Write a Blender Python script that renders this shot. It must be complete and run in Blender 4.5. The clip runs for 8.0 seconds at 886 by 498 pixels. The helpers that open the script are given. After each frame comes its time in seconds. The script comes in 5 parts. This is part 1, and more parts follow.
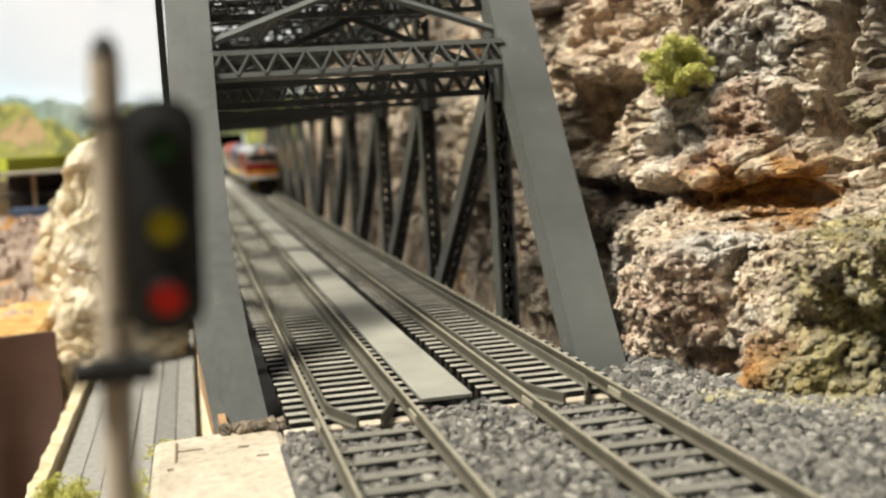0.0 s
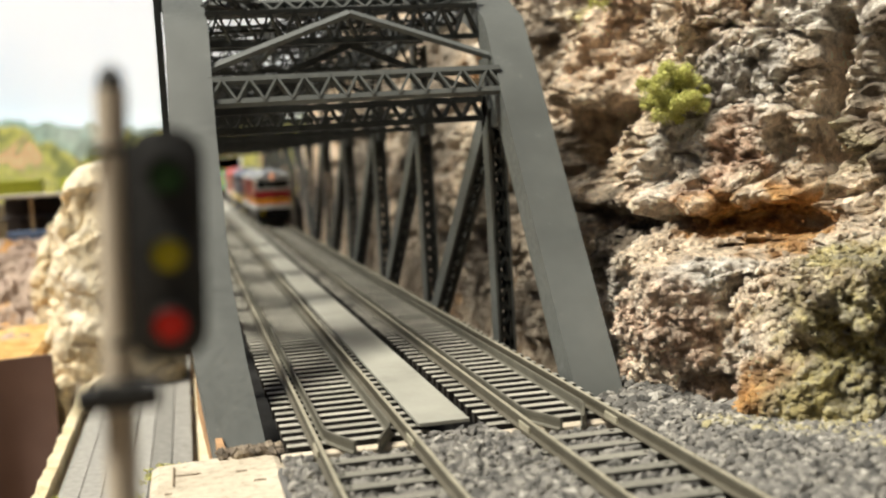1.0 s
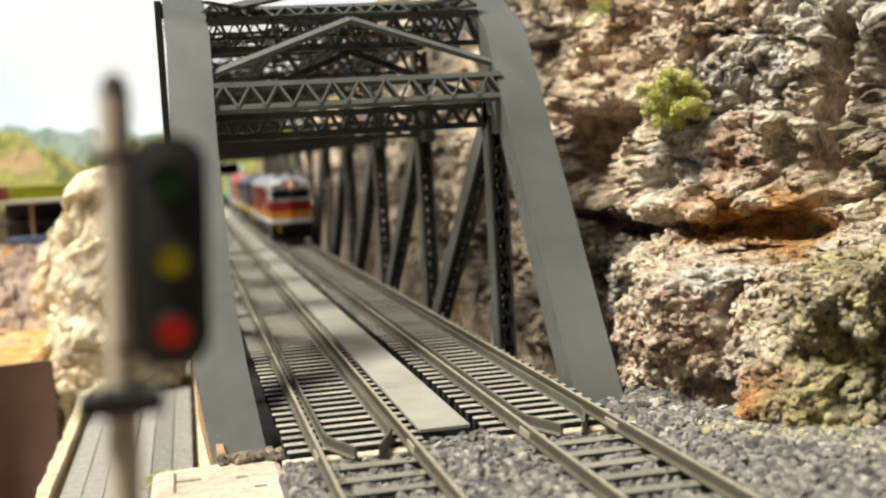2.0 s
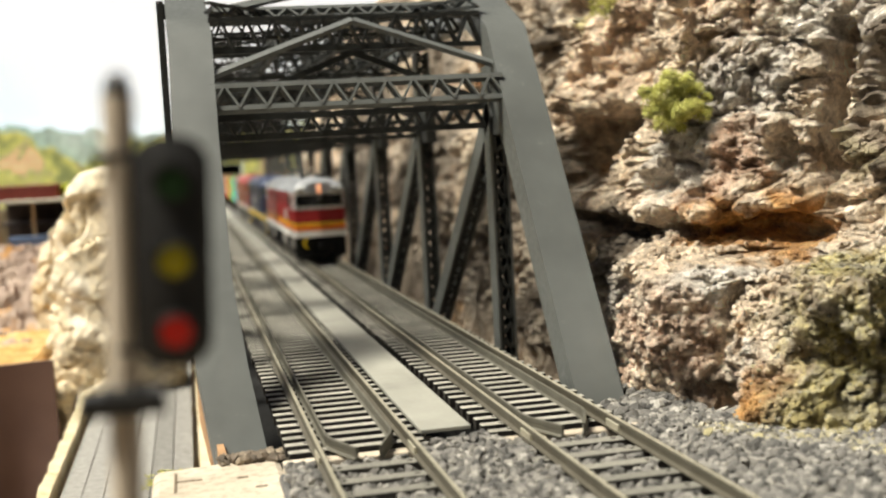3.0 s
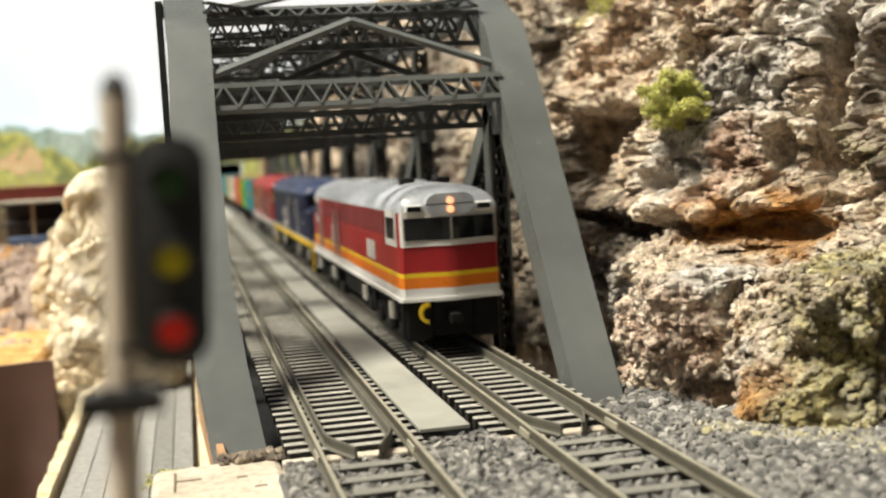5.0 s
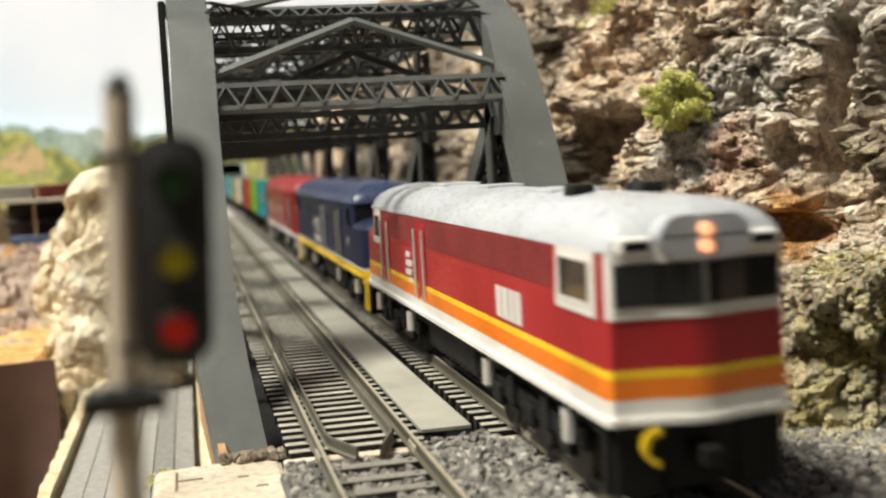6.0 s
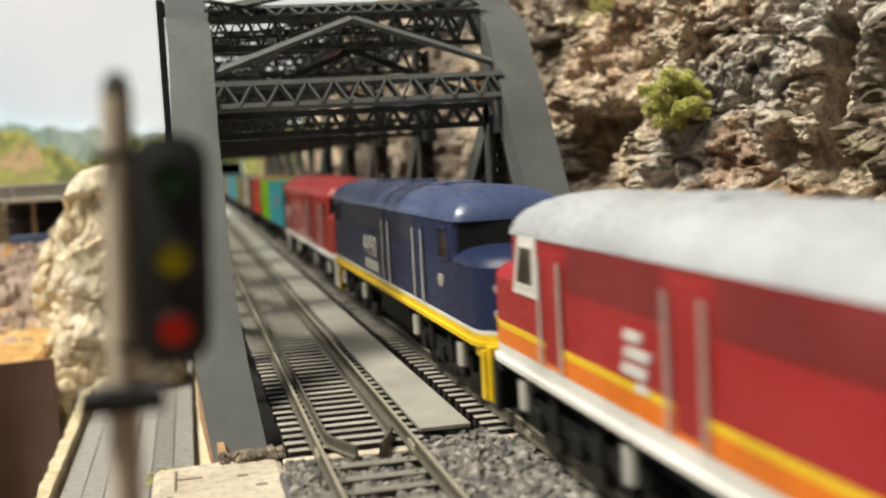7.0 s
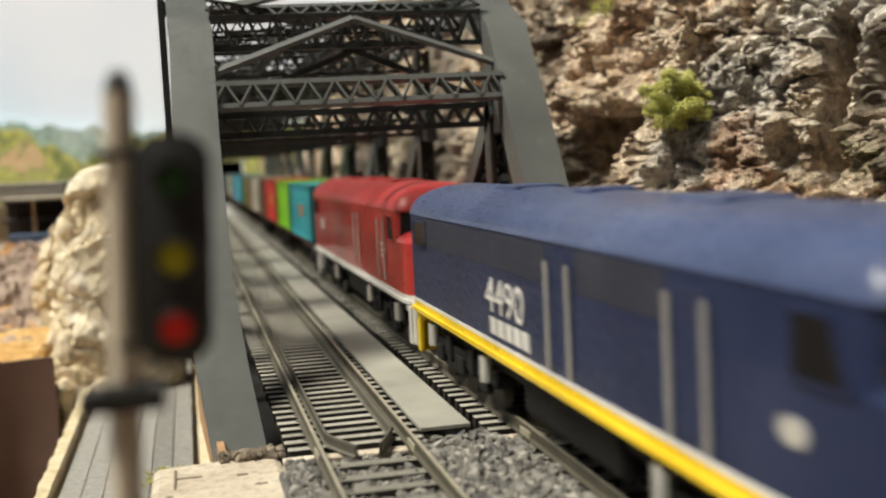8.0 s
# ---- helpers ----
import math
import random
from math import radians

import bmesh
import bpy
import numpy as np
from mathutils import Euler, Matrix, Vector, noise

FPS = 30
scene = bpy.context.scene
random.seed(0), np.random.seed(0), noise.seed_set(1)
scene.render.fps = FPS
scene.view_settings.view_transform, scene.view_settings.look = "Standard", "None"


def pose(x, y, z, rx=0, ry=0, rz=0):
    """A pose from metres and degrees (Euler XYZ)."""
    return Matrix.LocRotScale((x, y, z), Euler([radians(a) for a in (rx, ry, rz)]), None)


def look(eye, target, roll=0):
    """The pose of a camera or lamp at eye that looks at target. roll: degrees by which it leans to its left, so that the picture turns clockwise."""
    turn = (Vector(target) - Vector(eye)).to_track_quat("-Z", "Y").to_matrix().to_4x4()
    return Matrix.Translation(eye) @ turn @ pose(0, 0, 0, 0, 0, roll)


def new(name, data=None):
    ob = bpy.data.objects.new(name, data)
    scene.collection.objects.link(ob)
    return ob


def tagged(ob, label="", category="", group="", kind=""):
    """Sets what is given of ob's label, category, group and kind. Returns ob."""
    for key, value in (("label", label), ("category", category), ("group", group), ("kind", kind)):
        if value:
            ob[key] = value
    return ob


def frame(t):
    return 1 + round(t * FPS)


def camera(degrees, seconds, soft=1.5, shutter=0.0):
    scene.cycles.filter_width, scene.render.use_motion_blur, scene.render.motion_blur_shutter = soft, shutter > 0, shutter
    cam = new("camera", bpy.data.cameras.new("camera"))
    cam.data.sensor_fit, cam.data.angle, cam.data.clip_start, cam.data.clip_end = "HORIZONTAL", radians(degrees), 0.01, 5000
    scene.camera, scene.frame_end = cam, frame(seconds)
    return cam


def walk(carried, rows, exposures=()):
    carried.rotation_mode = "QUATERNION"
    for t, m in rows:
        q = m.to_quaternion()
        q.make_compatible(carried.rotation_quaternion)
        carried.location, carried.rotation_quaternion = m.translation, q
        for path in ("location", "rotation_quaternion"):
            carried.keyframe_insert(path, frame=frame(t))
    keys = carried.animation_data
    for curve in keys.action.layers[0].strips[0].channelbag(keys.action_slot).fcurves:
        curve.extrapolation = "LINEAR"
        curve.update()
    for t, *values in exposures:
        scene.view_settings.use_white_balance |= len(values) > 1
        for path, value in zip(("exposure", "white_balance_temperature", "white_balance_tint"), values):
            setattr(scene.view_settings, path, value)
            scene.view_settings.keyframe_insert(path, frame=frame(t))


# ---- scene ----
# A model railway in H0: all sizes below are millimetres, turned into metres by U.
U = 0.001
X_LEFT, X_RIGHT = 29.4, 69.5      # centre lines of the two tracks
GAUGE = 16.5
BRIDGE_Y0, BRIDGE_Y1 = 212.0, 1330.0

# ---------------------------------------------------------------- camera
cam = camera(43.0, 8.0, soft=2.0, shutter=0.6)
cam.data.dof.use_dof = True
cam.data.dof.focus_distance = 0.255
cam.data.dof.aperture_fstop = 20.0

PATH = [  # t, x, y, z (mm), pitch, roll, yaw
    (0.0, 0.58, 1.54, 51.64, -6.175, 3.360, -12.818),
    (0.1, 0.49, 0.75, 52.00, -6.000, 3.280, -12.835),
    (0.2, 0.39, 0.45, 52.15, -5.720, 3.270, -12.850),
    (0.3, 0.30, 0.32, 52.20, -5.480, 3.290, -12.850),
    (0.4, 0.20, 0.28, 52.17, -5.210, 3.280, -12.880),
    (0.5, 0.05, 0.26, 52.14, -5.010, 3.270, -12.900),
    (0.7, 0.07, 0.20, 52.13, -5.000, 3.200, -12.900),
    (1.0, 0.08, 0.25, 52.14, -4.985, 3.210, -12.990),
    (1.2, 0.10, 0.10, 52.18, -4.800, 3.220, -12.970),
    (1.5, 0.00, 0.00, 52.19, -4.700, 3.230, -12.985),
    (3.0, -0.27, -0.02, 52.24, -4.637, 3.020, -12.935),
    (3.5, -0.29, 0.05, 52.20, -4.621, 3.000, -12.908),
    (4.0, -0.17, -0.20, 52.20, -4.610, 3.070, -12.890),
    (4.5, -0.07, -0.27, 52.21, -4.671, 3.180, -12.980),
    (6.0, -0.24, -0.50, 52.24, -4.640, 2.990, -12.872),
    (6.5, -0.21, -0.28, 52.22, -4.718, 3.040, -12.862),
    (7.0, -0.15, -0.32, 52.21, -4.719, 3.070, -12.912),
    (7.5, -0.20, -0.32, 52.17, -4.720, 2.980, -12.868),
    (8.0, -0.31, -0.28, 52.18, -4.712, 2.860, -12.915),
]
EXPO = 0.0
walk(cam, [(t, pose(x * U, y * U, z * U, 90 + p, r, w)) for t, x, y, z, p, r, w in PATH],
     [(t, EXPO + e) for t, e in ((0.0, -0.12), (1.5, 0.0), (4.5, 0.05), (6.0, -0.10), (7.0, -0.36), (8.0, -0.40))])

# ---------------------------------------------------------------- light
SUN_EL, SUN_FROM = 62.0, (-0.96, -0.12)     # the light stands high over the open side
world = bpy.data.worlds.new("world")
scene.world = world
world.use_nodes = True
wn = world.node_tree.nodes
sky = wn.new("ShaderNodeTexSky")
sky.sky_type = "NISHITA"
sky.sun_disc = False
sky.sun_elevation = radians(SUN_EL)
sky.sun_rotation = math.atan2(SUN_FROM[0], SUN_FROM[1])
sky.dust_density = 4.0
wn["Background"].inputs["Strength"].default_value = 0.040
world.node_tree.links.new(sky.outputs[0], wn["Background"].inputs["Color"])
sun = new("sun", bpy.data.lights.new("sun", "SUN"))
sun.data.energy, sun.data.angle, sun.data.color = 7.2, radians(20.0), (1.0, 0.95, 0.81)
_v = Vector((SUN_FROM[0], SUN_FROM[1], 0)).normalized() * math.cos(radians(SUN_EL))
sun.matrix_world = look((_v.x * 3, _v.y * 3, math.sin(radians(SUN_EL)) * 3), (0, 0, 0))


# ---------------------------------------------------------------- mesh helpers (mm)
def box(bm, x0, x1, y0, y1, z0, z1, bev=0.0):
    r = bmesh.ops.create_cube(bm, size=1.0)
    for v in r["verts"]:
        v.co = ((x0 + x1) / 2 + v.co.x * (x1 - x0), (y0 + y1) / 2 + v.co.y * (y1 - y0), (z0 + z1) / 2 + v.co.z * (z1 - z0))
    if bev:
        es = {e for v in r["verts"] for e in v.link_edges}
        bmesh.ops.bevel(bm, geom=list(es), offset=bev, segments=2, affect="EDGES", profile=0.5)
    return r["verts"]


def beam(bm, p, q, w, h, up=(0, 0, 1)):
    """A square bar from p to q, w wide and h deep."""
    p, q = Vector(p), Vector(q)
    d = (q - p).normalized()
    s = d.cross(Vector(up))
    s = s.normalized() if s.length > 1e-4 else Vector((1, 0, 0))
    t = s.cross(d).normalized()
    ring = []
    for c in (p, q):
        ring.append([bm.verts.new(c + s * a * w / 2 + t * b * h / 2) for a, b in ((-1, -1), (1, -1), (1, 1), (-1, 1))])
    a, b = ring
    for i in range(4):
        j = (i + 1) % 4
        bm.faces.new((a[i], a[j], b[j], b[i]))
    bm.faces.new(a[::-1])
    bm.faces.new(b)


def rod(bm, p, q, r, n=10, r2=None):
    p, q = Vector(p), Vector(q)
    d = (q - p).normalized()
    s = d.orthogonal().normalized()
    t = d.cross(s)
    r2 = r if r2 is None else r2
    rings = [[bm.verts.new(c + (s * math.cos(k * math.tau / n) + t * math.sin(k * math.tau / n)) * rr) for k in range(n)] for c, rr in ((p, r), (q, r2))]
    for i in range(n):
        j = (i + 1) % n
        bm.faces.new((rings[0][i], rings[0][j], rings[1][j], rings[1][i]))
    bm.faces.new(rings[0][::-1])
    bm.faces.new(rings[1])


def loft(bm, rings, cap=True, closed=True):
    vs = [[bm.verts.new(p) for p in r] for r in rings]
    n = len(vs[0])
    for a, b in zip(vs, vs[1:]):
        for i in range(n if closed else n - 1):
            j = (i + 1) % n
            bm.faces.new((a[i], a[j], b[j], b[i]))
    if cap:
        bm.faces.new(vs[0][::-1])
        bm.faces.new(vs[-1])
    return vs


def finish(bm, name, mat, smooth=False):
    bmesh.ops.recalc_face_normals(bm, faces=bm.faces)
    bm.transform(Matrix.Scale(U, 4))
    me = bpy.data.meshes.new(name)
    bm.to_mesh(me)
    bm.free()
    me.materials.append(mat)
    if smooth:
        me.shade_smooth()
        me.set_sharp_from_angle(angle=radians(38))
    return me


def part(name, bm, mat, parent=None, label="", smooth=False):
    ob = new(name, finish(bm, name, mat, smooth))
    ob.parent = parent
    if label:
        ob["label"] = label
    return ob


def from_arrays(name, verts, faces, mat, smooth=True):
    me = bpy.data.meshes.new(name)
    me.from_pydata((np.asarray(verts) * U).tolist(), [], faces)
    me.materials.append(mat)
    if smooth:
        me.shade_smooth()
    return new(name, me)


def empty(name, x=0, y=0, z=0):
    ob = new(name)
    ob.empty_display_size = 0.01
    ob.matrix_basis = pose(x * U, y * U, z * U)
    return ob


# ---------------------------------------------------------------- materials
def material(name):
    m = bpy.data.materials.new(name)
    m.use_nodes = True
    nt = m.node_tree
    return m, nt, nt.nodes["Principled BSDF"]


def link(nt, a, b):
    nt.links.new(a, b)


def coords(nt):
    tc = nt.nodes.new("ShaderNodeTexCoord")
    return tc.outputs["Object"]


def noise_node(nt, vec, size_mm, detail=4.0, rough=0.55, distort=0.0):
    n = nt.nodes.new("ShaderNodeTexNoise")
    n.inputs["Scale"].default_value = 1.0 / (size_mm * U)
    n.inputs["Detail"].default_value = detail
    n.inputs["Roughness"].default_value = rough
    n.inputs["Distortion"].default_value = distort
    link(nt, vec, n.inputs["Vector"])
    return n.outputs["Fac"]


def ramp(nt, fac, stops, smooth=False):
    r = nt.nodes.new("ShaderNodeValToRGB")
    el = r.color_ramp.elements
    while len(el) < len(stops):
        el.new(0.5)
    for e, (p, c) in zip(el, stops):
        e.position = p
        e.color = (*c, 1) if len(c) == 3 else c
    if smooth:
        r.color_ramp.interpolation = "EASE"
    link(nt, fac, r.inputs["Fac"])
    return r.outputs["Color"]


def mix(nt, fac, a, b, kind="MIX"):
    n = nt.nodes.new("ShaderNodeMix")
    n.data_type = "RGBA"
    n.blend_type = kind
    for k, v in ((0, fac), (6, a), (7, b)):
        if hasattr(v, "is_output"):
            link(nt, v, n.inputs[k])
        else:
            n.inputs[k].default_value = v if k == 0 else (*v, 1)
    return n.outputs[2]


def bump(nt, bsdf, height, strength, dist_mm):
    b = nt.nodes.new("ShaderNodeBump")
    b.inputs["Strength"].default_value = strength
    b.inputs["Distance"].default_value = dist_mm * U
    link(nt, height, b.inputs["Height"])
    link(nt, b.outputs[0], bsdf.inputs["Normal"])


def painted(name, col, rough=0.45, wear=0.25, grain_mm=4.0, dirt=(0.12, 0.11, 0.10), metal=0.0, coat=0.0, spec=0.5):
    """Paint with fine mottling, rubbed spots and a little relief."""
    m, nt, b = material(name)
    v = coords(nt)
    n1 = noise_node(nt, v, grain_mm * 4, 5)
    n2 = noise_node(nt, v, grain_mm * 0.25, 3)
    darker = tuple(c * 0.8 for c in col)
    lighter = tuple(min(1, c * 1.12 + 0.01) for c in col)
    base = ramp(nt, n1, [(0.3, darker), (0.5, col), (0.7, lighter)])
    spots = ramp(nt, noise_node(nt, v, grain_mm, 6, 0.7), [(0.62, (0, 0, 0)), (0.78, (wear, wear, wear))])
    base = mix(nt, spots, base, dirt)
    link(nt, base, b.inputs["Base Color"])
    link(nt, ramp(nt, n2, [(0.3, (rough - 0.08,) * 3), (0.7, (rough + 0.12,) * 3)]), b.inputs["Roughness"])
    b.inputs["Metallic"].default_value = metal
    b.inputs["Coat Weight"].default_value = coat
    b.inputs["Specular IOR Level"].default_value = spec
    bump(nt, b, n2, 0.12, 0.15)
    return m


def plain(name, col, rough=0.5, metal=0.0, emit=None, power=0.0):
    m, nt, b = material(name)
    b.inputs["Base Color"].default_value = (*col, 1)
    b.inputs["Roughness"].default_value = rough
    b.inputs["Metallic"].default_value = metal
    if emit:
        b.inputs["Emission Color"].default_value = (*emit, 1)
        b.inputs["Emission Strength"].default_value = power
    return m


def stone(name, stops, big_mm, small_mm, relief=0.6, rough=0.9, tint=None):
    """Stone: two scales of colour, relief at both."""
    m, nt, b = material(name)
    v = coords(nt)
    n1 = noise_node(nt, v, big_mm, 6, 0.6, 0.6)
    n2 = noise_node(nt, v, small_mm, 6, 0.7)
    base = ramp(nt, n1, stops)
    speck = ramp(nt, n2, [(0.3, (0.62, 0.6, 0.58)), (0.5, (1, 1, 1)), (0.7, (1.2, 1.18, 1.14))])
    base = mix(nt, 1.0, base, speck, "MULTIPLY")
    if tint:
        base = mix(nt, ramp(nt, noise_node(nt, v, big_mm * 0.7, 4, 0.6), [(tint[1], (0, 0, 0)), (tint[1] + 0.1, (0.85,) * 3)]), base, tint[0])
    link(nt, base, b.inputs["Base Color"])
    b.inputs["Roughness"].default_value = rough
    bump(nt, b, n2, relief, small_mm * 0.35)
    return m


def islands(name, stops, rough=0.9, grain_mm=0.6):
    """Loose pieces, each with a shade of its own."""
    m, nt, b = material(name)
    g = nt.nodes.new("ShaderNodeNewGeometry")
    base = ramp(nt, g.outputs["Random Per Island"], stops)
    n = noise_node(nt, coords(nt), grain_mm, 4)
    base = mix(nt, 1.0, base, ramp(nt, n, [(0.3, (0.7,) * 3), (0.7, (1.15,) * 3)]), "MULTIPLY")
    link(nt, base, b.inputs["Base Color"])
    b.inputs["Roughness"].default_value = rough
    bump(nt, b, n, 0.4, grain_mm * 0.3)
    return m


def pieces(name, stops, rough=0.8, grain_mm=1.2):
    """Alike pieces that are objects of their own, varied by Object Info's Random."""
    m, nt, b = material(name)
    oi = nt.nodes.new("ShaderNodeObjectInfo")
    base = ramp(nt, oi.outputs["Random"], stops)
    n = noise_node(nt, coords(nt), grain_mm, 4)
    base = mix(nt, 1.0, base, ramp(nt, n, [(0.3, (0.72,) * 3), (0.7, (1.15,) * 3)]), "MULTIPLY")
    link(nt, base, b.inputs["Base Color"])
    b.inputs["Roughness"].default_value = rough
    bump(nt, b, n, 0.3, grain_mm * 0.2)
    return m


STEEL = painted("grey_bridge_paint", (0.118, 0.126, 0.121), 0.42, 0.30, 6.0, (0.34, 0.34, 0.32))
# darker copy of the bridge grey: paints in shade inside and under the truss
STEEL_SHADE = painted("shaded_bridge_paint", (0.026, 0.029, 0.028), 0.5, 0.3, 5.0, (0.08, 0.08, 0.075))
PLATE = painted("walkway_plate", (0.31, 0.305, 0.265), 0.7, 0.35, 5.0, (0.25, 0.24, 0.2))
RAIL_TOP = painted("worn_rail_head", (0.46, 0.43, 0.33), 0.35, 0.3, 2.0, (0.22, 0.19, 0.13), 0.35)
RAIL = painted("rail_paint", (0.095, 0.085, 0.062), 0.5, 0.3, 2.0, (0.07, 0.055, 0.04), 0.1)
GUARD = painted("guard_rail_paint", (0.13, 0.123, 0.097), 0.5, 0.3, 2.0, (0.10, 0.08, 0.06), 0.2)
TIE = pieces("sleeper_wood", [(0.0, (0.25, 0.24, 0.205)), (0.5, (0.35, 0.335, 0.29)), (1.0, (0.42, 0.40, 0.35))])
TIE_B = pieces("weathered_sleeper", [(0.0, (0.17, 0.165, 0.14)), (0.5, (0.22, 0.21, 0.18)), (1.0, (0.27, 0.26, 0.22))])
# sleeper sides: the dark colour stands for shade in the gaps
TIE_SIDE_SHADE = painted("shaded_sleeper_side", (0.035, 0.032, 0.028), 0.7, 0.3, 2.0, (0.09, 0.085, 0.07), spec=0.2)
BALLAST = islands("ballast_stone", [(0.0, (0.07, 0.068, 0.065)), (0.3, (0.135, 0.13, 0.12)), (0.6, (0.205, 0.195, 0.18)), (0.9, (0.30, 0.285, 0.255)), (1.0, (0.44, 0.42, 0.38))])
BED = stone("ballast_bed", [(0.3, (0.07, 0.07, 0.07)), (0.7, (0.15, 0.145, 0.14))], 6, 1.5)
PLASTER = stone("cream_plaster", [(0.3, (0.42, 0.36, 0.28)), (0.5, (0.54, 0.47, 0.37)), (0.7, (0.62, 0.56, 0.46))], 18, 2.0, 0.25, 0.85)
GLASS_DARK = plain("cab_glass", (0.012, 0.013, 0.014), 0.08)
BLACK = painted("underframe_black", (0.010, 0.010, 0.010), 0.6, 0.2, 3.0, (0.03, 0.027, 0.024), spec=0.2)
WHEEL = plain("wheel_steel", (0.06, 0.055, 0.05), 0.4, 0.6)
CHROME = plain("bright_metal", (0.74, 0.74, 0.72), 0.22, 0.5)


# ---------------------------------------------------------------- tracks
def rail_profile(x):
    h = 0.42
    return [(x - 0.9, -2.5), (x + 0.9, -2.5), (x + 0.9, -2.25), (x + 0.3, -1.9), (x + 0.3, -1.05), (x + h, -0.9), (x + h, -0.12),
            (x + h - 0.15, 0.0), (x - h + 0.15, 0.0), (x - h, -0.12), (x - h, -0.9), (x - 0.3, -1.05), (x - 0.3, -1.9), (x - 0.9, -2.25)]


def rail_run(name, path, mat, parent, label="", drop=0.0, slim=1.0):
    bm = bmesh.new()
    loft(bm, [[(x + px * slim, y, pz - drop) for px, pz in rail_profile(0)] for x, y in path])
    ob = part(name, bm, mat, parent, label)
    if mat is RAIL:
        bm = bmesh.new()
        loft(bm, [[(x - 0.36, y, -0.02), (x + 0.36, y, -0.02), (x + 0.33, y, 0.05), (x - 0.33, y, 0.05)] for x, y in path])
        part("rail_head", bm, RAIL_TOP, ob, "worn bright rail head")
    return ob


def sleeper_mesh(name, length, width, height, mat, under=None):
    bm = bmesh.new()
    box(bm, -length / 2, length / 2, -width / 2, width / 2, -height, 0, 0.14)
    for s in (-1, 1):
        for o in (-1.75, 1.75):
            box(bm, s * GAUGE / 2 + o - 0.35, s * GAUGE / 2 + o + 0.35, -0.4, 0.4, -0.1, 0.22)
    me = finish(bm, name, mat)
    if under:                                  # sides below the pale top coloured dark, as shade between sleepers
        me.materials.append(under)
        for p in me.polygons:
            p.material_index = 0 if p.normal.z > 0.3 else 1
    return me


def track(xc, label_b, label_n):
    me = sleeper_mesh("sleeper", 28.4, 2.3, 2.2, TIE, TIE_SIDE_SHADE)
    # over the bridge: open sleepers, running rails and guard rails
    t = empty("bridge_track", xc, 0, 0)
    tagged(t, label_b, "railway track", "tracks on the bridge")
    for s in (-1, 1):
        x = s * (GAUGE / 2 + 0.6)
        rail_run("rail", [(x, 205), (x, BRIDGE_Y1)], RAIL, t)
        g = s * 6.4
        rail_run("guard_rail", [(s * 2.2, 203.2), (s * 2.5, 203.9), (g - s * 0.5, 213.0), (g, 216.0), (g, BRIDGE_Y1)], GUARD, t, "bent-in inner guard rail", 0.25, 0.7)
        bm = bmesh.new()
        box(bm, x - 0.75, x + 0.75, 201, 207.5, -2.4, -0.8, 0.2)
        part("rail_joiner", bm, RAIL_TOP, t, "pale rail joiner")
    n = 0
    y = 214.0
    while y < BRIDGE_Y1 and n < 195:
        o = new("sleeper", me)
        o.parent = t
        o.matrix_basis = pose(random.uniform(-0.25, 0.25) * U, y * U, -2.5 * U, 0, 0, random.uniform(-0.5, 0.5))
        y += 5.75
        n += 1
    # in the ballast
    t2 = empty("ballasted_track", xc, 0, 0)
    tagged(t2, label_n, "railway track", "tracks in the ballast")
    me2 = sleeper_mesh("sleeper", 28.0, 3.0, 2.6, TIE_B, TIE_SIDE_SHADE)
    for s in (-1, 1):
        x = s * (GAUGE / 2 + 0.6)
        rail_run("rail", [(x, -260), (x, 205)], RAIL, t2)
    y = 199.0
    while y > -250:
        o = new("sleeper", me2)
        o.parent = t2
        o.matrix_basis = pose(random.uniform(-0.4, 0.4) * U, y * U, (-2.5 - random.uniform(0, 0.25)) * U, 0, 0, random.uniform(-1.2, 1.2))
        y -= 8.2
    return t, t2


track(X_LEFT, "open-decked track with guard rails on grey sleepers", "weathered track bedded in grey ballast")
track(X_RIGHT, "open-decked track with guard rails on grey sleepers", "weathered track bedded in grey ballast")

# embankment beyond the bridge, and an added dark box blocking the sky behind the slot
bm = bmesh.new()
box(bm, 13, 125, 1331, 1898, -60, -5.0, 0.8)
tagged(part("embankment", bm, BED), "grey gravel bank beyond the bridge", "embankment", kind="structure")
bm = bmesh.new()
for x0, x1, z0, z1 in ((36, 43.8, -12, 72), (93.2, 101, -12, 72), (43.8, 93.2, 62.2, 72), (43.8, 93.2, -12, -8.2)):
    box(bm, x0, x1, 1911, 3300, z0, z1)
box(bm, 43.8, 93.2, 3290, 3300, -8, 62)
tagged(part("slot_dark_box", bm, BLACK), "dark box added behind the slot to block bright sky", "tunnel", kind="structure")

# plate walkway between the tracks
walkway = tagged(empty("walkway"), "pale grey plate walkway between the two tracks", "walkway")
yy = 211.0
while yy < BRIDGE_Y1:
    bm = bmesh.new()
    box(bm, 40.9, 51.0, yy, yy + 219.9, -1.0, -0.2, 0.12)
    part("plate", bm, PLATE, walkway)
    yy += 220

# ---------------------------------------------------------------- truss bridge
XIL, XOL, XIR, XOR = 8.7, -2.6, 84.7, 96.2
PANEL = 100.0
NODES = [312.0 + PANEL * i for i in range(10)]
FAR_END = NODES[-1] + 70
bridge = empty("truss_bridge", 0, 0, 0)
tagged(bridge, "grey-painted double-track steel through truss bridge", "bridge")


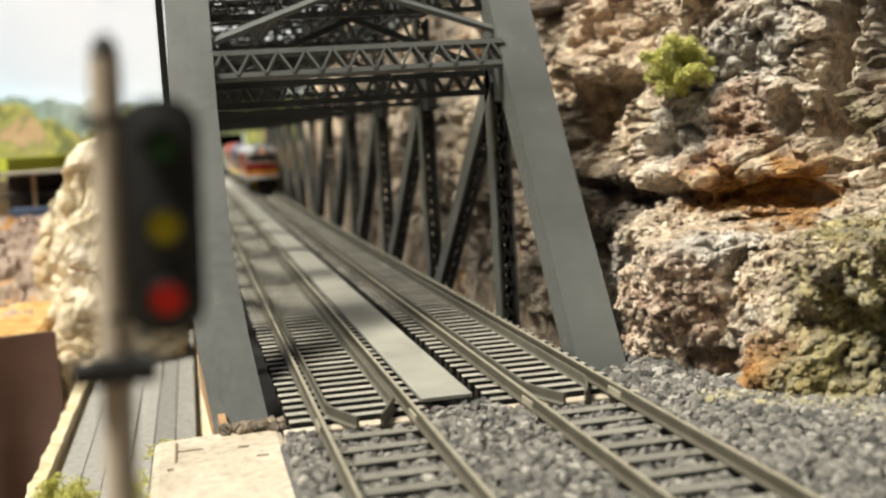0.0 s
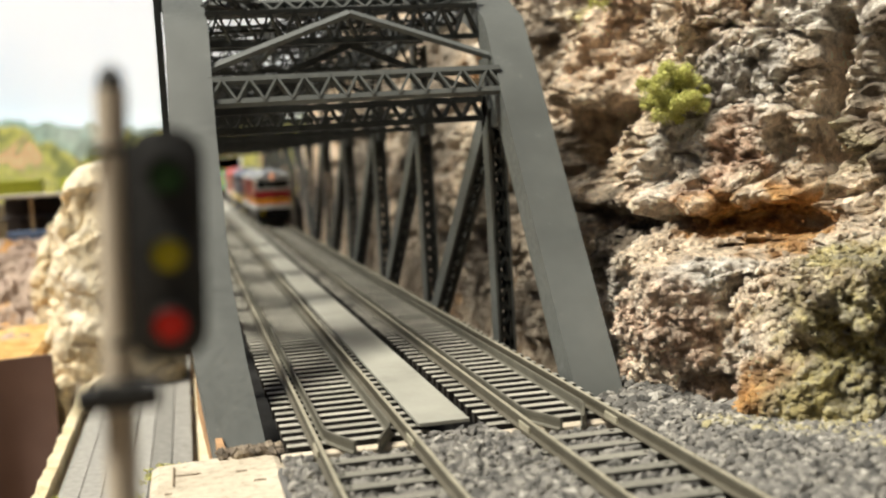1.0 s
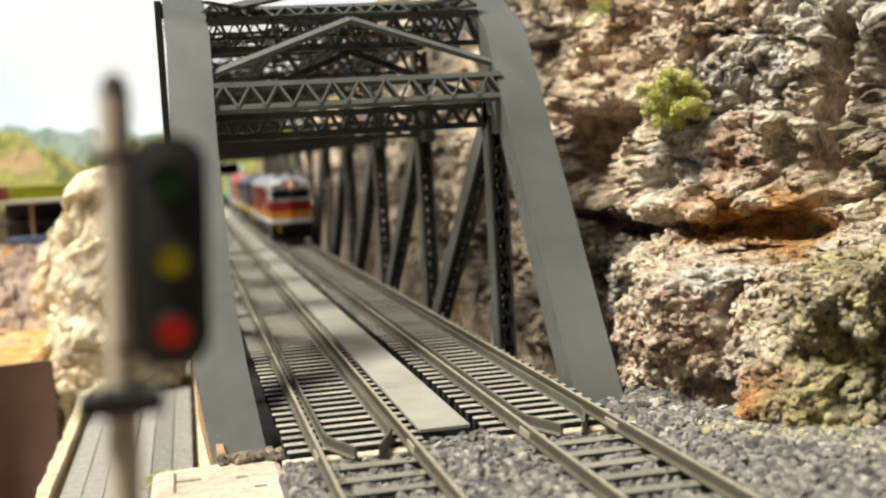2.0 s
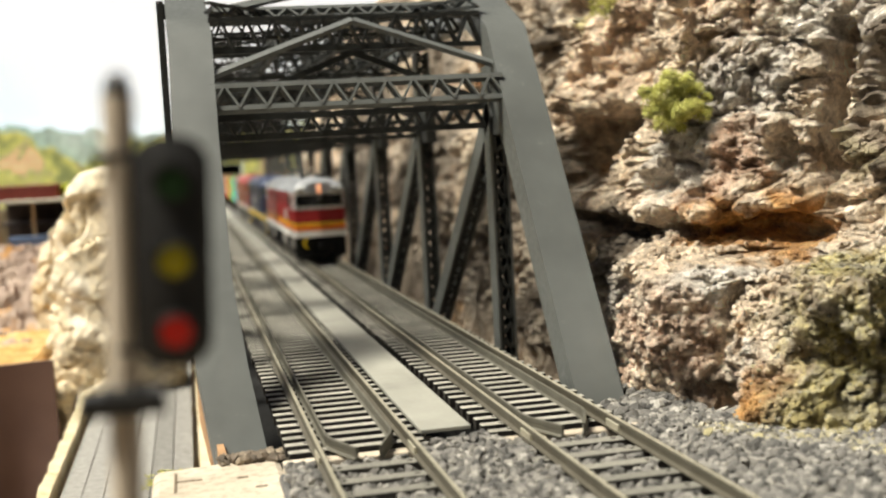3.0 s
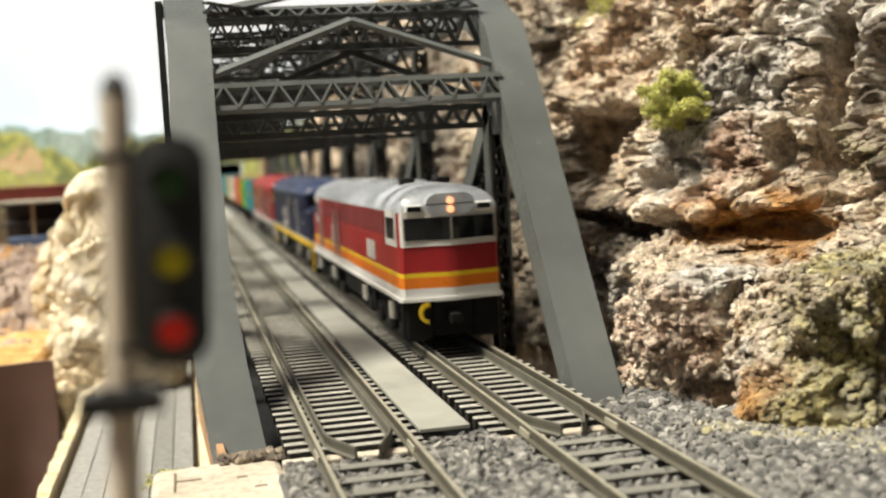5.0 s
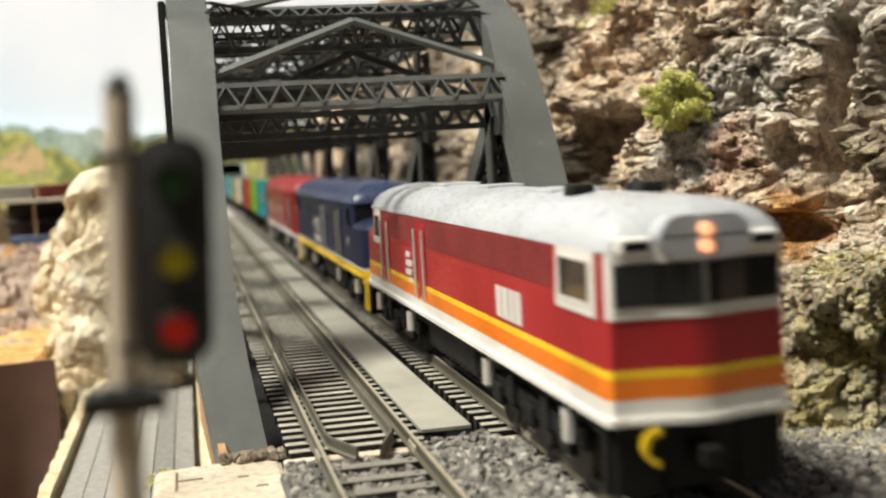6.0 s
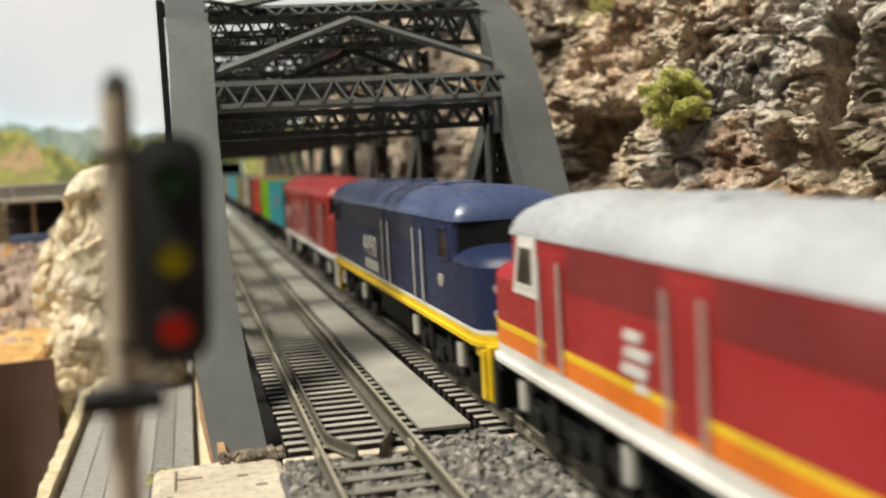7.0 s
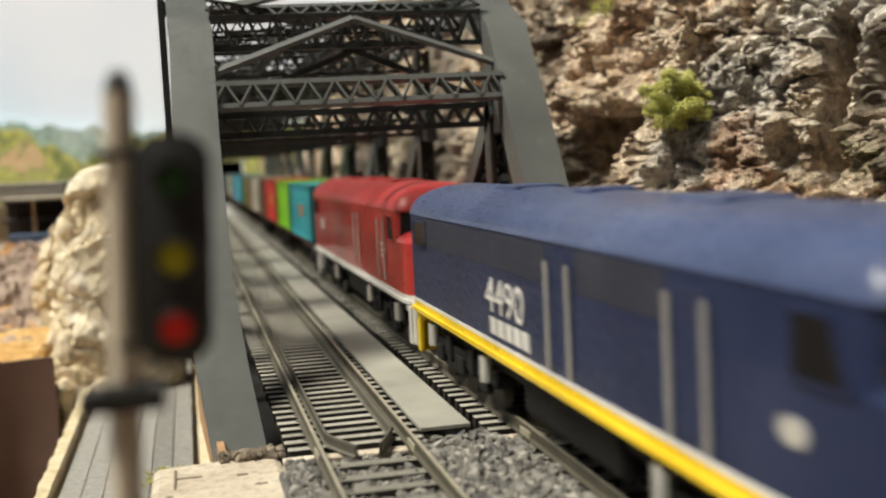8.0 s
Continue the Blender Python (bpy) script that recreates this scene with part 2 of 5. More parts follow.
def lattice(bm, p, q, w, depth, n, up, bar=1.1, lace=0.8):
    """Two chords 'depth' apart along 'up', laced with a zigzag."""
    p, q, up = Vector(p), Vector(q), Vector(up).normalized()
    beam(bm, p, q, w, bar, up)
    beam(bm, p + up * depth, q + up * depth, w, bar, up)
    for i in range(n):
        a, b, c = (p.lerp(q, (i + k) / n) for k in (0, 0.5, 1))
        side = (q - p).normalized().cross(up)
        for s in (-w * 0.42, w * 0.42):
            beam(bm, a + side * s, b + up * depth + side * s, lace, lace * 0.6, up)
            beam(bm, b + up * depth + side * s, c + side * s, lace, lace * 0.6, up)


def end_post(xi, xo, foot, mirror=False):
    """Inclined box post with a bent head; foot moves its lower end sideways, as the left one is bent."""
    def yz(z):
        return 247.6 + 0.68 * z
    bm = bmesh.new()
    rings = []
    for y, z, l in [(yz(z), z, foot * k) for z, k in ((-34, 1.9), (-8, 1.0), (8, 0.46), (26, 0.06), (60, 0.0))] + [(yz(88.5), 88.5, foot * 0.12), (334, 101.5, 0), (348, 103.0, 0)]:
        d = 9.0
        ny, nz = (0.83, -0.56) if z < 95 else (0.42, -0.9)
        if y == 348:
            ny, nz = 0, -1
        f, k = (y, z), (y + ny * d, z + nz * d)
        rings.append([(xi + l, f[0], f[1]), (xo + l, f[0], f[1]), (xo + l, k[0], k[1]), (xi + l, k[0], k[1])])
    if mirror:
        c = (BRIDGE_Y0 + 40 + FAR_END)
        rings = [[(x, c - y, z) for x, y, z in r] for r in rings]
    loft(bm, rings)
    bmesh.ops.bevel(bm, geom=[e for e in bm.edges if e.calc_face_angle(0) > 0.5], offset=0.25, segments=2, affect="EDGES")
    return part("end_post", bm, STEEL, bridge, "smooth grey inclined end post", True)


for mir in (False, True):
    end_post(XIL, XOL, 4.2, mir)
    end_post(XIR, XOR, 0.0, mir)


def laced_member(name, p, q, xi, xo, wide=6.4):
    """Post or diagonal: plates towards and away from the tracks, laced fore and aft."""
    ob = empty(name)
    ob.parent = bridge
    p, q = Vector(p), Vector(q)
    d = (q - p).normalized()
    side = Vector((0, d.z, -d.y))          # along the bridge, square to the member
    half = (xo - xi) / 2
    for s in (-1, 1):
        bm = bmesh.new()
        o = Vector((s * (half - 0.35), 0, 0))
        beam(bm, p + o, q + o, 0.7, wide, side)
        part("flange", bm, STEEL, ob)
    bm = bmesh.new()
    n = max(3, int((q - p).length / 4.2))
    for w in (-wide / 2 + 0.4, wide / 2 - 0.4):
        o = side * w
        for s in (-1, 1):
            beam(bm, p + o + Vector((s * (half - 1.1), 0, 0)), q + o + Vector((s * (half - 1.1), 0, 0)), 1.1, 0.5, side)
        for i in range(n):
            a, b = p.lerp(q, i / n), p.lerp(q, (i + 1) / n)
            k = Vector((half - 0.8, 0, 0)) * (1 if i % 2 else -1)
            beam(bm, a + o - k, b + o + k, 1.0, 0.5, side)
    part("lacing", bm, STEEL_SHADE, ob)
    return ob


for xi, xo in ((XIL - 1.0, XIL - 6.4), (XIR + 1.8, XIR + 7.2)):
    lo, hi = min(xi, xo), max(xi, xo)
    xm = (xi + xo) / 2
    for i, y in enumerate(NODES):
        laced_member("post", (xm, y + 7, -14), (xm, y + 7, 92 if 0 < i < len(NODES) - 1 else 78), lo, hi)
        if i + 1 < len(NODES):
            a, b = ((y + 4, 66), (y + PANEL - 4, -8)) if i < 5 else ((y + PANEL - 4, 66), (y + 4, -8))
            laced_member("diagonal", (xm, a[0], a[1]), (xm, b[0], b[1]), lo, hi)
    bm = bmesh.new()
    box(bm, lo, hi, 346, FAR_END - 76, 93.0, 101.0, 0.3)
    part("top_chord", bm, STEEL, bridge)
    bm = bmesh.new()
    box(bm, lo, hi, 250, FAR_END, -20, -12, 0.3)
    part("bottom_chord", bm, STEEL_SHADE, bridge)
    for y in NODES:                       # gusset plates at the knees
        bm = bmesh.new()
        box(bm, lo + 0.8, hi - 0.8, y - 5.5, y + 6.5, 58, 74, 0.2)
        part("gusset_plate", bm, STEEL_SHADE, bridge)

bm = bmesh.new()
box(bm, XOL - 2.3, XOL - 0.3, 331, 337, 52, 100.5, 0.2)
box(bm, XOL - 0.4, XOL + 0.6, 333, 336, 96, 100, 0.2)
part("outer_hanger", bm, STEEL_SHADE, bridge)

# portal: laced beam and inverted V
bm = bmesh.new()
lattice(bm, (XIL - 1, 297, 67.4), (XIR + 1, 296, 67.7), 2.8, 6.2, 11, (0, 0.35, 0.94), 1.35, 1.0)
part("portal_beam", bm, STEEL, bridge, "laced grey portal beam")
bm = bmesh.new()
for a, b in (((XIL - 0.5, 302, 76.6), (47.6, 311, 91.2)), ((47.6, 311, 91.2), (XIR + 1.0, 303, 77.2))):
    beam(bm, a, b, 2.3, 1.3, (0, -0.5, 0.86))
part("portal_brace", bm, STEEL, bridge, "pale grey inverted-V brace")
bm = bmesh.new()
lattice(bm, (XIL, 335, 94.6), (XIR + 5, 335, 95.4), 2.6, 3.6, 12, (0, 0.55, 0.83), 1.2, 1.0)
part("top_strut", bm, STEEL, bridge)
bm = bmesh.new()
for a, b in (((XIL, 334, 97.0), (45, 342, 105)), ((45, 342, 105), (XIR + 3, 336, 102))):
    beam(bm, a, b, 2.4, 1.2, (0, -0.75, 0.66))
part("head_brace", bm, STEEL, bridge)

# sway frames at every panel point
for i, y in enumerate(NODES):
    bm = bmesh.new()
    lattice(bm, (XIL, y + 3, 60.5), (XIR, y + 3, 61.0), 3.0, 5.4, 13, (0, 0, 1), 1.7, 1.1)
    part("sway_beam", bm, STEEL_SHADE, bridge)
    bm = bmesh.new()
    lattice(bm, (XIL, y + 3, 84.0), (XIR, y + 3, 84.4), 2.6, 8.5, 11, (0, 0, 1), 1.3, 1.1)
    part("sway_strut", bm, STEEL_SHADE, bridge)
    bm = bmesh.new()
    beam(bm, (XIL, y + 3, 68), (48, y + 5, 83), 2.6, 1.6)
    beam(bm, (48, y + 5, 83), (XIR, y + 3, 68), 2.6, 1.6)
    part("sway_brace", bm, STEEL_SHADE, bridge)
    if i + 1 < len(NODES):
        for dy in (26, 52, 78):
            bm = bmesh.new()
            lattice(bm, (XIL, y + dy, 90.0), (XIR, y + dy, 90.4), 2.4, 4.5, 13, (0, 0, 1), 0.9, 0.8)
            part("cross_strut", bm, STEEL_SHADE, bridge)
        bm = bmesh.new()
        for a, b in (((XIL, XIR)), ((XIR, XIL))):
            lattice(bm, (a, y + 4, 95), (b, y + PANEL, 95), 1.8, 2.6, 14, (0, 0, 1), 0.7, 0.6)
        part("top_lateral", bm, STEEL_SHADE, bridge)
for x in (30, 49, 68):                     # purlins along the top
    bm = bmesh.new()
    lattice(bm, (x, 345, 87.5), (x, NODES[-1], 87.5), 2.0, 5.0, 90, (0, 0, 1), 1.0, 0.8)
    part("purlin", bm, STEEL_SHADE, bridge)
# deck framing below the sleepers
# black plate added, and stringers blackened, to paint shade into the sleeper gaps
bm = bmesh.new()
box(bm, 12.5, 88, 212, BRIDGE_Y1, -15.5, -14.3)
part("deck_shade_plate", bm, BLACK, bridge)
for xs in (X_LEFT - 9, X_LEFT + 9, X_RIGHT - 9, X_RIGHT + 9):
    bm = bmesh.new()
    box(bm, xs - 1.5, xs + 1.5, 206, BRIDGE_Y1, -14, -5.6)
    part("stringer", bm, BLACK, bridge)
for y in [BRIDGE_Y0 + 36] + NODES:
    bm = bmesh.new()
    box(bm, 4, 94, y - 2, y + 2, -22, -15.6)
    part("floor_beam", bm, STEEL_SHADE, bridge)

# ---------------------------------------------------------------- ground, abutment, ballast
def rock_noise(x, y, z, s):
    return noise.fractal(Vector((x / s, y / s, z / s)), 1.0, 2.1, 4)


bm = bmesh.new()
box(bm, 13, 175, -420, 209, -60, -5.0, 0.8)
abutment = tagged(part("abutment", bm, BED), "grey gravel-topped abutment carrying both tracks", "abutment", kind="structure")

# open edge of the abutment under the bridge end
bm = bmesh.new()
box(bm, 14, 88, 207.5, 211, -8, -3.2, 0.3)
tagged(part("bearing_sill", bm, PLASTER), "pale stained timber sill under the bridge end", "sill")


def stones(name, spots, size, mat, label, flat=0.75):
    """Angular stones in one sheet; spots are (x, y, z)."""
    base = bmesh.new()
    bmesh.ops.create_icosphere(base, subdivisions=1, radius=1.0)
    tv = np.array([v.co[:] for v in base.verts])
    tf = np.array([[v.index for v in f.verts] for f in base.faces])
    base.free()
    n = len(spots)
    k = len(tv)
    rng = np.random.default_rng(7)
    jit = 1 + rng.uniform(-0.38, 0.38, (n, k, 1))
    v = tv[None] * jit
    a = rng.uniform(0, math.tau, (n, 3))
    c, s = np.cos(a), np.sin(a)
    R = np.zeros((n, 3, 3))
    R[:, 0, 0], R[:, 0, 1], R[:, 1, 0], R[:, 1, 1], R[:, 2, 2] = c[:, 0], -s[:, 0], s[:, 0], c[:, 0], 1
    R2 = np.zeros((n, 3, 3))
    R2[:, 0, 0] = 1
    R2[:, 1, 1], R2[:, 1, 2], R2[:, 2, 1], R2[:, 2, 2] = c[:, 1], -s[:, 1], s[:, 1], c[:, 1]
    sc = size * rng.uniform(0.55, 1.25, (n, 1, 1)) * np.array([1.0, 0.85, flat]) * rng.uniform(0.75, 1.25, (n, 1, 3))
    v = np.einsum("nij,nkj->nki", R, np.einsum("nij,nkj->nki", R2, v * sc))
    v = v + np.asarray(spots)[:, None, :]
    f = (tf[None] + (np.arange(n) * k)[:, None, None]).reshape(-1, 3)
    ob = from_arrays(name, v.reshape(-1, 3), f.tolist(), mat, smooth=False)
    return tagged(ob, label, "gravel", kind="stuff")


def ballast_height(x, y):
    """Bed between and beside the tracks, lower where the sleepers lie."""
    h = -3.2
    for xc in (X_LEFT, X_RIGHT):
        d = abs(x - xc)
        if d < 8.0:
            h = min(h, -4.0)
        elif d < 15:
            h = max(h, -3.4)
    if x > 84:
        h += (x - 84) * 0.02
    if 43 < x < 56:
        h += 0.7
    return h + 0.5 * noise.noise(Vector((x / 9, y / 9, 0)))


spots = []
rng = random.Random(3)
while len(spots) < 20000:
    x, y = rng.uniform(14.0, 128), rng.uniform(20, 210.5)
    if y > 206 and not (40 < x < 56 or x > 86):
        continue
    on_rail = any(abs(abs(x - xc) - 8.85) < 1.3 for xc in (X_LEFT, X_RIGHT))
    if on_rail:
        continue
    inside = any(abs(x - xc) < 8.0 for xc in (X_LEFT, X_RIGHT))
    if inside and rng.random() < 0.35:
        continue
    spots.append((x, y, ballast_height(x, y) + rng.uniform(-0.3, 0.45)))
stones("ballast", spots, 1.08, BALLAST, "loose angular grey ballast stones")
spots = []
while len(spots) < 700:
    x, y = rng.uniform(86, 104), rng.uniform(205, 262)
    if x < 97.5 and y > 233 and x > 84.5:
        continue
    spots.append((x, y, -4.5 + rng.uniform(-0.5, 0.8)))
stones("ballast_shoulder", spots, 1.4, BALLAST, "dark ballast shoulder beside the bridge end")

# plaster block on the open side
bm = bmesh.new()
box(bm, -10.5, 14.8, 120, 228, -46, -6.2, 1.6)
for v in bm.verts:
    v.co.x += 0.9 * noise.noise(v.co / 14)
    v.co.y += (1.4 * noise.noise(v.co / 9 + Vector((5, 0, 0)))) + (4.0 * (v.co.x + 10) / 25 if v.co.y > 200 else 0) - 3
plinth = tagged(empty("plaster_block"), "cream plaster block with cut slits beside the track", "block")
part("body", bm, PLASTER, plinth)
# slits are dark strips laid on the block, their shade put into the colour
bm = bmesh.new()
for (x, y, w, d) in ((-6.0, 214.5, 5.0, 0.7), (-6.2, 208, 0.5, 13), (5.5, 213, 2.0, 0.6), (8.5, 205.5, 2.2, 0.7), (-7.5, 203, 1.2, 0.7)):
    box(bm, x, x + w, y, y + d, -6.6, -6.05)
part("slit", bm, plain("slit_shadow", (0.16, 0.12, 0.08), 0.9), plinth)
spots = [(rng.uniform(3, 15.5), 225 + rng.uniform(-2, 3.5), -5.9 + rng.uniform(-0.3, 0.6)) for _ in range(110)]
stones("rubble", spots, 1.1, islands("brown_rubble", [(0, (0.10, 0.08, 0.06)), (0.6, (0.2, 0.16, 0.12)), (1, (0.36, 0.3, 0.22))]), "brown crumbs of rubble at the post foot")

WOOD_RED = stone("raw_timber", [(0.3, (0.32, 0.17, 0.08)), (0.7, (0.48, 0.30, 0.16))], 14, 2.0, 0.3)
bm = bmesh.new()
beam(bm, (3.9, 223, -13.8), (-0.3, 330, -12.5), 1.5, 14, (0, 0.02, 1))
tagged(part("timber_board", bm, WOOD_RED), "raw brown timber board beside the end post", "board")

# ---------------------------------------------------------------- lower timber deck
DECKWOOD = pieces("grey_deck_timber", [(0, (0.216, 0.209, 0.194)), (0.5, (0.288, 0.277, 0.259)), (1, (0.331, 0.324, 0.302))], 0.85, 2.5)
lower = tagged(empty("lower_deck", 0, 0, -40), "grey planked lower deck between cream stone kerbs", "deck")
for i in range(6):
    x0 = -42 + i * 6.4
    bm = bmesh.new()
    box(bm, x0, x0 + 6.1, 225, 560, -2.2 + 0.3 * (i % 2), 0.25 * (i % 3), 0.2)
    part("plank", bm, DECKWOOD, lower)
KERB = stone("kerb_stone", [(0.3, (0.52, 0.42, 0.24)), (0.5, (0.66, 0.57, 0.38)), (0.7, (0.74, 0.68, 0.52))], 12, 2.0, 0.5)
for x0, w in ((-48, 4.6), (-2.2, 4.4)):
    rings = []
    for k in range(60):
        y = 225 + k * 5.7
        a = noise.noise(Vector((x0, y / 9, 0))) * 0.7
        rings.append([(x0 + a, y, -6), (x0 + w + a * 0.6, y, -6), (x0 + w - 0.4 + a, y, 3.2 + a), (x0 + 0.5 + a, y, 3.4 - a)])
    bm = bmesh.new()
    loft(bm, rings)
    part("kerb", bm, KERB, lower, "rough cream stone kerb", True)

# ---------------------------------------------------------------- rock faces
def rock_material(name, warm):
    m, nt, b = material(name)
    v = coords(nt)
    big = noise_node(nt, v, 42, 6, 0.62, 0.8)
    mid = noise_node(nt, v, 13, 7, 0.68, 0.5)
    fine = noise_node(nt, v, 2.6, 8, 0.78)
    geo = nt.nodes.new("ShaderNodeTexCoord").outputs["Object"]
    warp = nt.nodes.new("ShaderNodeTexNoise")
    warp.inputs["Scale"].default_value = 1 / (14 * U)
    warp.inputs["Detail"].default_value = 5
    link(nt, geo, warp.inputs["Vector"])

    def zone(cx, cy, cz, r, soft=0.5, top=0.9):
        """A patch of the face with a ragged edge."""
        ad = nt.nodes.new("ShaderNodeVectorMath")
        ad.operation = "MULTIPLY_ADD"
        link(nt, warp.outputs["Color"], ad.inputs[0])
        ad.inputs[1].default_value = (0.030, 0.030, 0.030)
        link(nt, geo, ad.inputs[2])
        ds = nt.nodes.new("ShaderNodeVectorMath")
        ds.operation = "DISTANCE"
        link(nt, ad.outputs[0], ds.inputs[0])
        ds.inputs[1].default_value = ((cx + 15) * U, (cy + 15) * U, (cz + 15) * U)
        mr = nt.nodes.new("ShaderNodeMapRange")
        mr.inputs[1].default_value, mr.inputs[2].default_value = r * U, r * U * (1 - soft)
        mr.inputs[3].default_value, mr.inputs[4].default_value = 0.0, top
        link(nt, ds.outputs["Value"], mr.inputs[0])
        return mr.outputs[0]

    a = ramp(nt, big, [(0.30, (0.42, 0.39, 0.34)), (0.42, (0.62, 0.54, 0.44)), (0.52, (0.80, 0.71, 0.59)), (0.62, (0.76, 0.69, 0.59)), (0.74, (0.60, 0.59, 0.56))])
    c = ramp(nt, mid, [(0.28, (0.20, 0.15, 0.11)), (0.43, (0.60, 0.48, 0.37)), (0.55, (0.84, 0.71, 0.57)), (0.70, (0.88, 0.83, 0.76))])
    base = mix(nt, 0.55, a, c)
    # ochre veins
    och = ramp(nt, noise_node(nt, v, 30, 5, 0.6, 1.2), [(0.58, (0, 0, 0)), (0.67, (warm * 0.85,) * 3)])
    base = mix(nt, och, base, (0.50, 0.265, 0.075))
    # pale mineral crust
    pale = ramp(nt, noise_node(nt, v, 17, 6, 0.66, 0.4), [(0.52, (0, 0, 0)), (0.61, (0.9,) * 3)])
    base = mix(nt, pale, base, (0.78, 0.72, 0.64))
    # black weathering stains
    stain = ramp(nt, noise_node(nt, v, 22, 7, 0.7, 0.9), [(0.60, (0, 0, 0)), (0.69, (0.7,) * 3)])
    base = mix(nt, stain, base, (0.085, 0.075, 0.06))
    # lichen, in spots
    lich = ramp(nt, noise_node(nt, v, 8, 6, 0.7), [(0.66, (0, 0, 0)), (0.74, (0.5,) * 3)])
    base = mix(nt, lich, base, (0.34, 0.32, 0.12))
    olive = ramp(nt, noise_node(nt, v, 7, 6, 0.7), [(0.33, (0.24, 0.23, 0.20)), (0.45, (0.42, 0.40, 0.29)), (0.58, (0.55, 0.49, 0.21)), (0.70, (0.66, 0.64, 0.57))])
    greyish = ramp(nt, noise_node(nt, v, 9, 6, 0.7), [(0.3, (0.30, 0.285, 0.27)), (0.5, (0.54, 0.53, 0.52)), (0.7, (0.74, 0.735, 0.72))])
    ochre = ramp(nt, noise_node(nt, v, 6, 6, 0.7), [(0.3, (0.26, 0.13, 0.05)), (0.5, (0.50, 0.27, 0.09)), (0.7, (0.62, 0.42, 0.19))])
    chalk = ramp(nt, noise_node(nt, v, 5, 6, 0.7), [(0.3, (0.50, 0.46, 0.42)), (0.6, (0.80, 0.79, 0.77))])
    # umber patches put the hollows' shade, over brown rock, into the colour
    umber_shade = ramp(nt, noise_node(nt, v, 9, 6, 0.7), [(0.35, (0.06, 0.048, 0.038)), (0.6, (0.14, 0.11, 0.08)), (0.75, (0.22, 0.18, 0.14))])
    peach = ramp(nt, noise_node(nt, v, 6, 6, 0.7), [(0.3, (0.44, 0.31, 0.21)), (0.5, (0.72, 0.57, 0.44)), (0.7, (0.88, 0.80, 0.70))])
    pinkish = ramp(nt, noise_node(nt, v, 4, 6, 0.7), [(0.32, (0.40, 0.26, 0.19)), (0.46, (0.66, 0.50, 0.40)), (0.62, (0.88, 0.79, 0.70))])
    rust = ramp(nt, noise_node(nt, v, 5, 6, 0.7), [(0.3, (0.28, 0.14, 0.08)), (0.5, (0.52, 0.36, 0.27)), (0.7, (0.76, 0.66, 0.58))])
    khaki = ramp(nt, noise_node(nt, v, 8, 6, 0.7), [(0.3, (0.26, 0.23, 0.14)), (0.6, (0.40, 0.36, 0.24)), (0.75, (0.54, 0.50, 0.38))])
    for col, spots in ((peach, ((134, 350, 77, 24), (128, 368, 73, 18), (131, 266, 83, 16), (143, 337, 92, 20), (117, 274, 42, 12))),
                       (greyish, ((133, 259, 67, 20), (124, 264, 57, 13), (104, 262, 16, 12), (112, 285, 24, 12))),
                       (chalk, ((119, 267, 50, 16), (154, 236, 84, 22), (147, 252, 86, 15), (104, 224, 23, 9), (111, 222, 24, 9), (107, 212, 13, 6))),
                       (rust, ((131, 251, 46, 11), (126, 256, 40, 10), (104, 214, 2, 8))),
                       (umber_shade, ((124, 352, 50, 17), (131, 403, 96, 18), (111, 290, 28, 20), (108, 274, 23, 13), (120, 332, 38, 20), (150, 220, 56, 19), (149, 224, 66, 15))),
                       (khaki, ((144, 232, 50, 11), (143, 232, 42, 10))),
                       (ochre, ((128, 252, 33, 13), (133, 248, 31, 12), (137, 235, 28, 13), (144, 244, 31, 12), (101, 195, -1, 12), (105, 198, 6, 10), (107, 215, 17, 8), (128, 225, 24, 9))),
                       (pinkish, ((97, 224, 13, 15), (98, 222, 3, 14), (101, 244, 8, 13))),
                       (olive, ((123, 192, 13, 19), (131, 202, 25, 17), (110, 178, -2, 18), (128, 194, -1, 24), (138, 364, 99, 10)))):
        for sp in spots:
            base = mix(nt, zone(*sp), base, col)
    speck = ramp(nt, fine, [(0.28, (0.36, 0.34, 0.32)), (0.40, (0.96, 0.95, 0.93)), (0.54, (1.25, 1.25, 1.24)), (0.64, (1.45, 1.45, 1.44)), (0.74, (1.6, 1.6, 1.58))])
    base = mix(nt, 1.0, base, speck, "MULTIPLY")
    crag = nt.nodes.new("ShaderNodeTexVoronoi")
    crag.inputs["Scale"].default_value = 1 / (3.4 * U)
    bent = nt.nodes.new("ShaderNodeVectorMath")
    bent.operation = "MULTIPLY_ADD"
    rough = nt.nodes.new("ShaderNodeTexNoise")
    rough.inputs["Scale"].default_value = 1 / (2.2 * U)
    rough.inputs["Detail"].default_value = 4
    link(nt, geo, rough.inputs["Vector"])
    link(nt, rough.outputs["Color"], bent.inputs[0])
    bent.inputs[1].default_value = (0.004, 0.004, 0.004)
    link(nt, geo, bent.inputs[2])
    link(nt, bent.outputs[0], crag.inputs["Vector"])
    sep = nt.nodes.new("ShaderNodeSeparateColor")
    link(nt, crag.outputs["Color"], sep.inputs[0])
    chips = ramp(nt, sep.outputs[0], [(0.0, (0.42, 0.38, 0.34)), (0.3, (0.85, 0.82, 0.78)), (0.65, (1.05, 1.04, 1.02)), (0.85, (1.15, 1.15, 1.13)), (1.0, (1.3, 1.3, 1.3))])
    base = mix(nt, 0.75, base, mix(nt, 1.0, base, chips, "MULTIPLY"))
    facet = ramp(nt, noise_node(nt, v, 5.5, 7, 0.78, 0.6), [(0.33, (0.30, 0.27, 0.24)), (0.44, (0.85, 0.82, 0.78)), (0.54, (1.1, 1.08, 1.05)), (0.64, (1.4, 1.38, 1.34))])
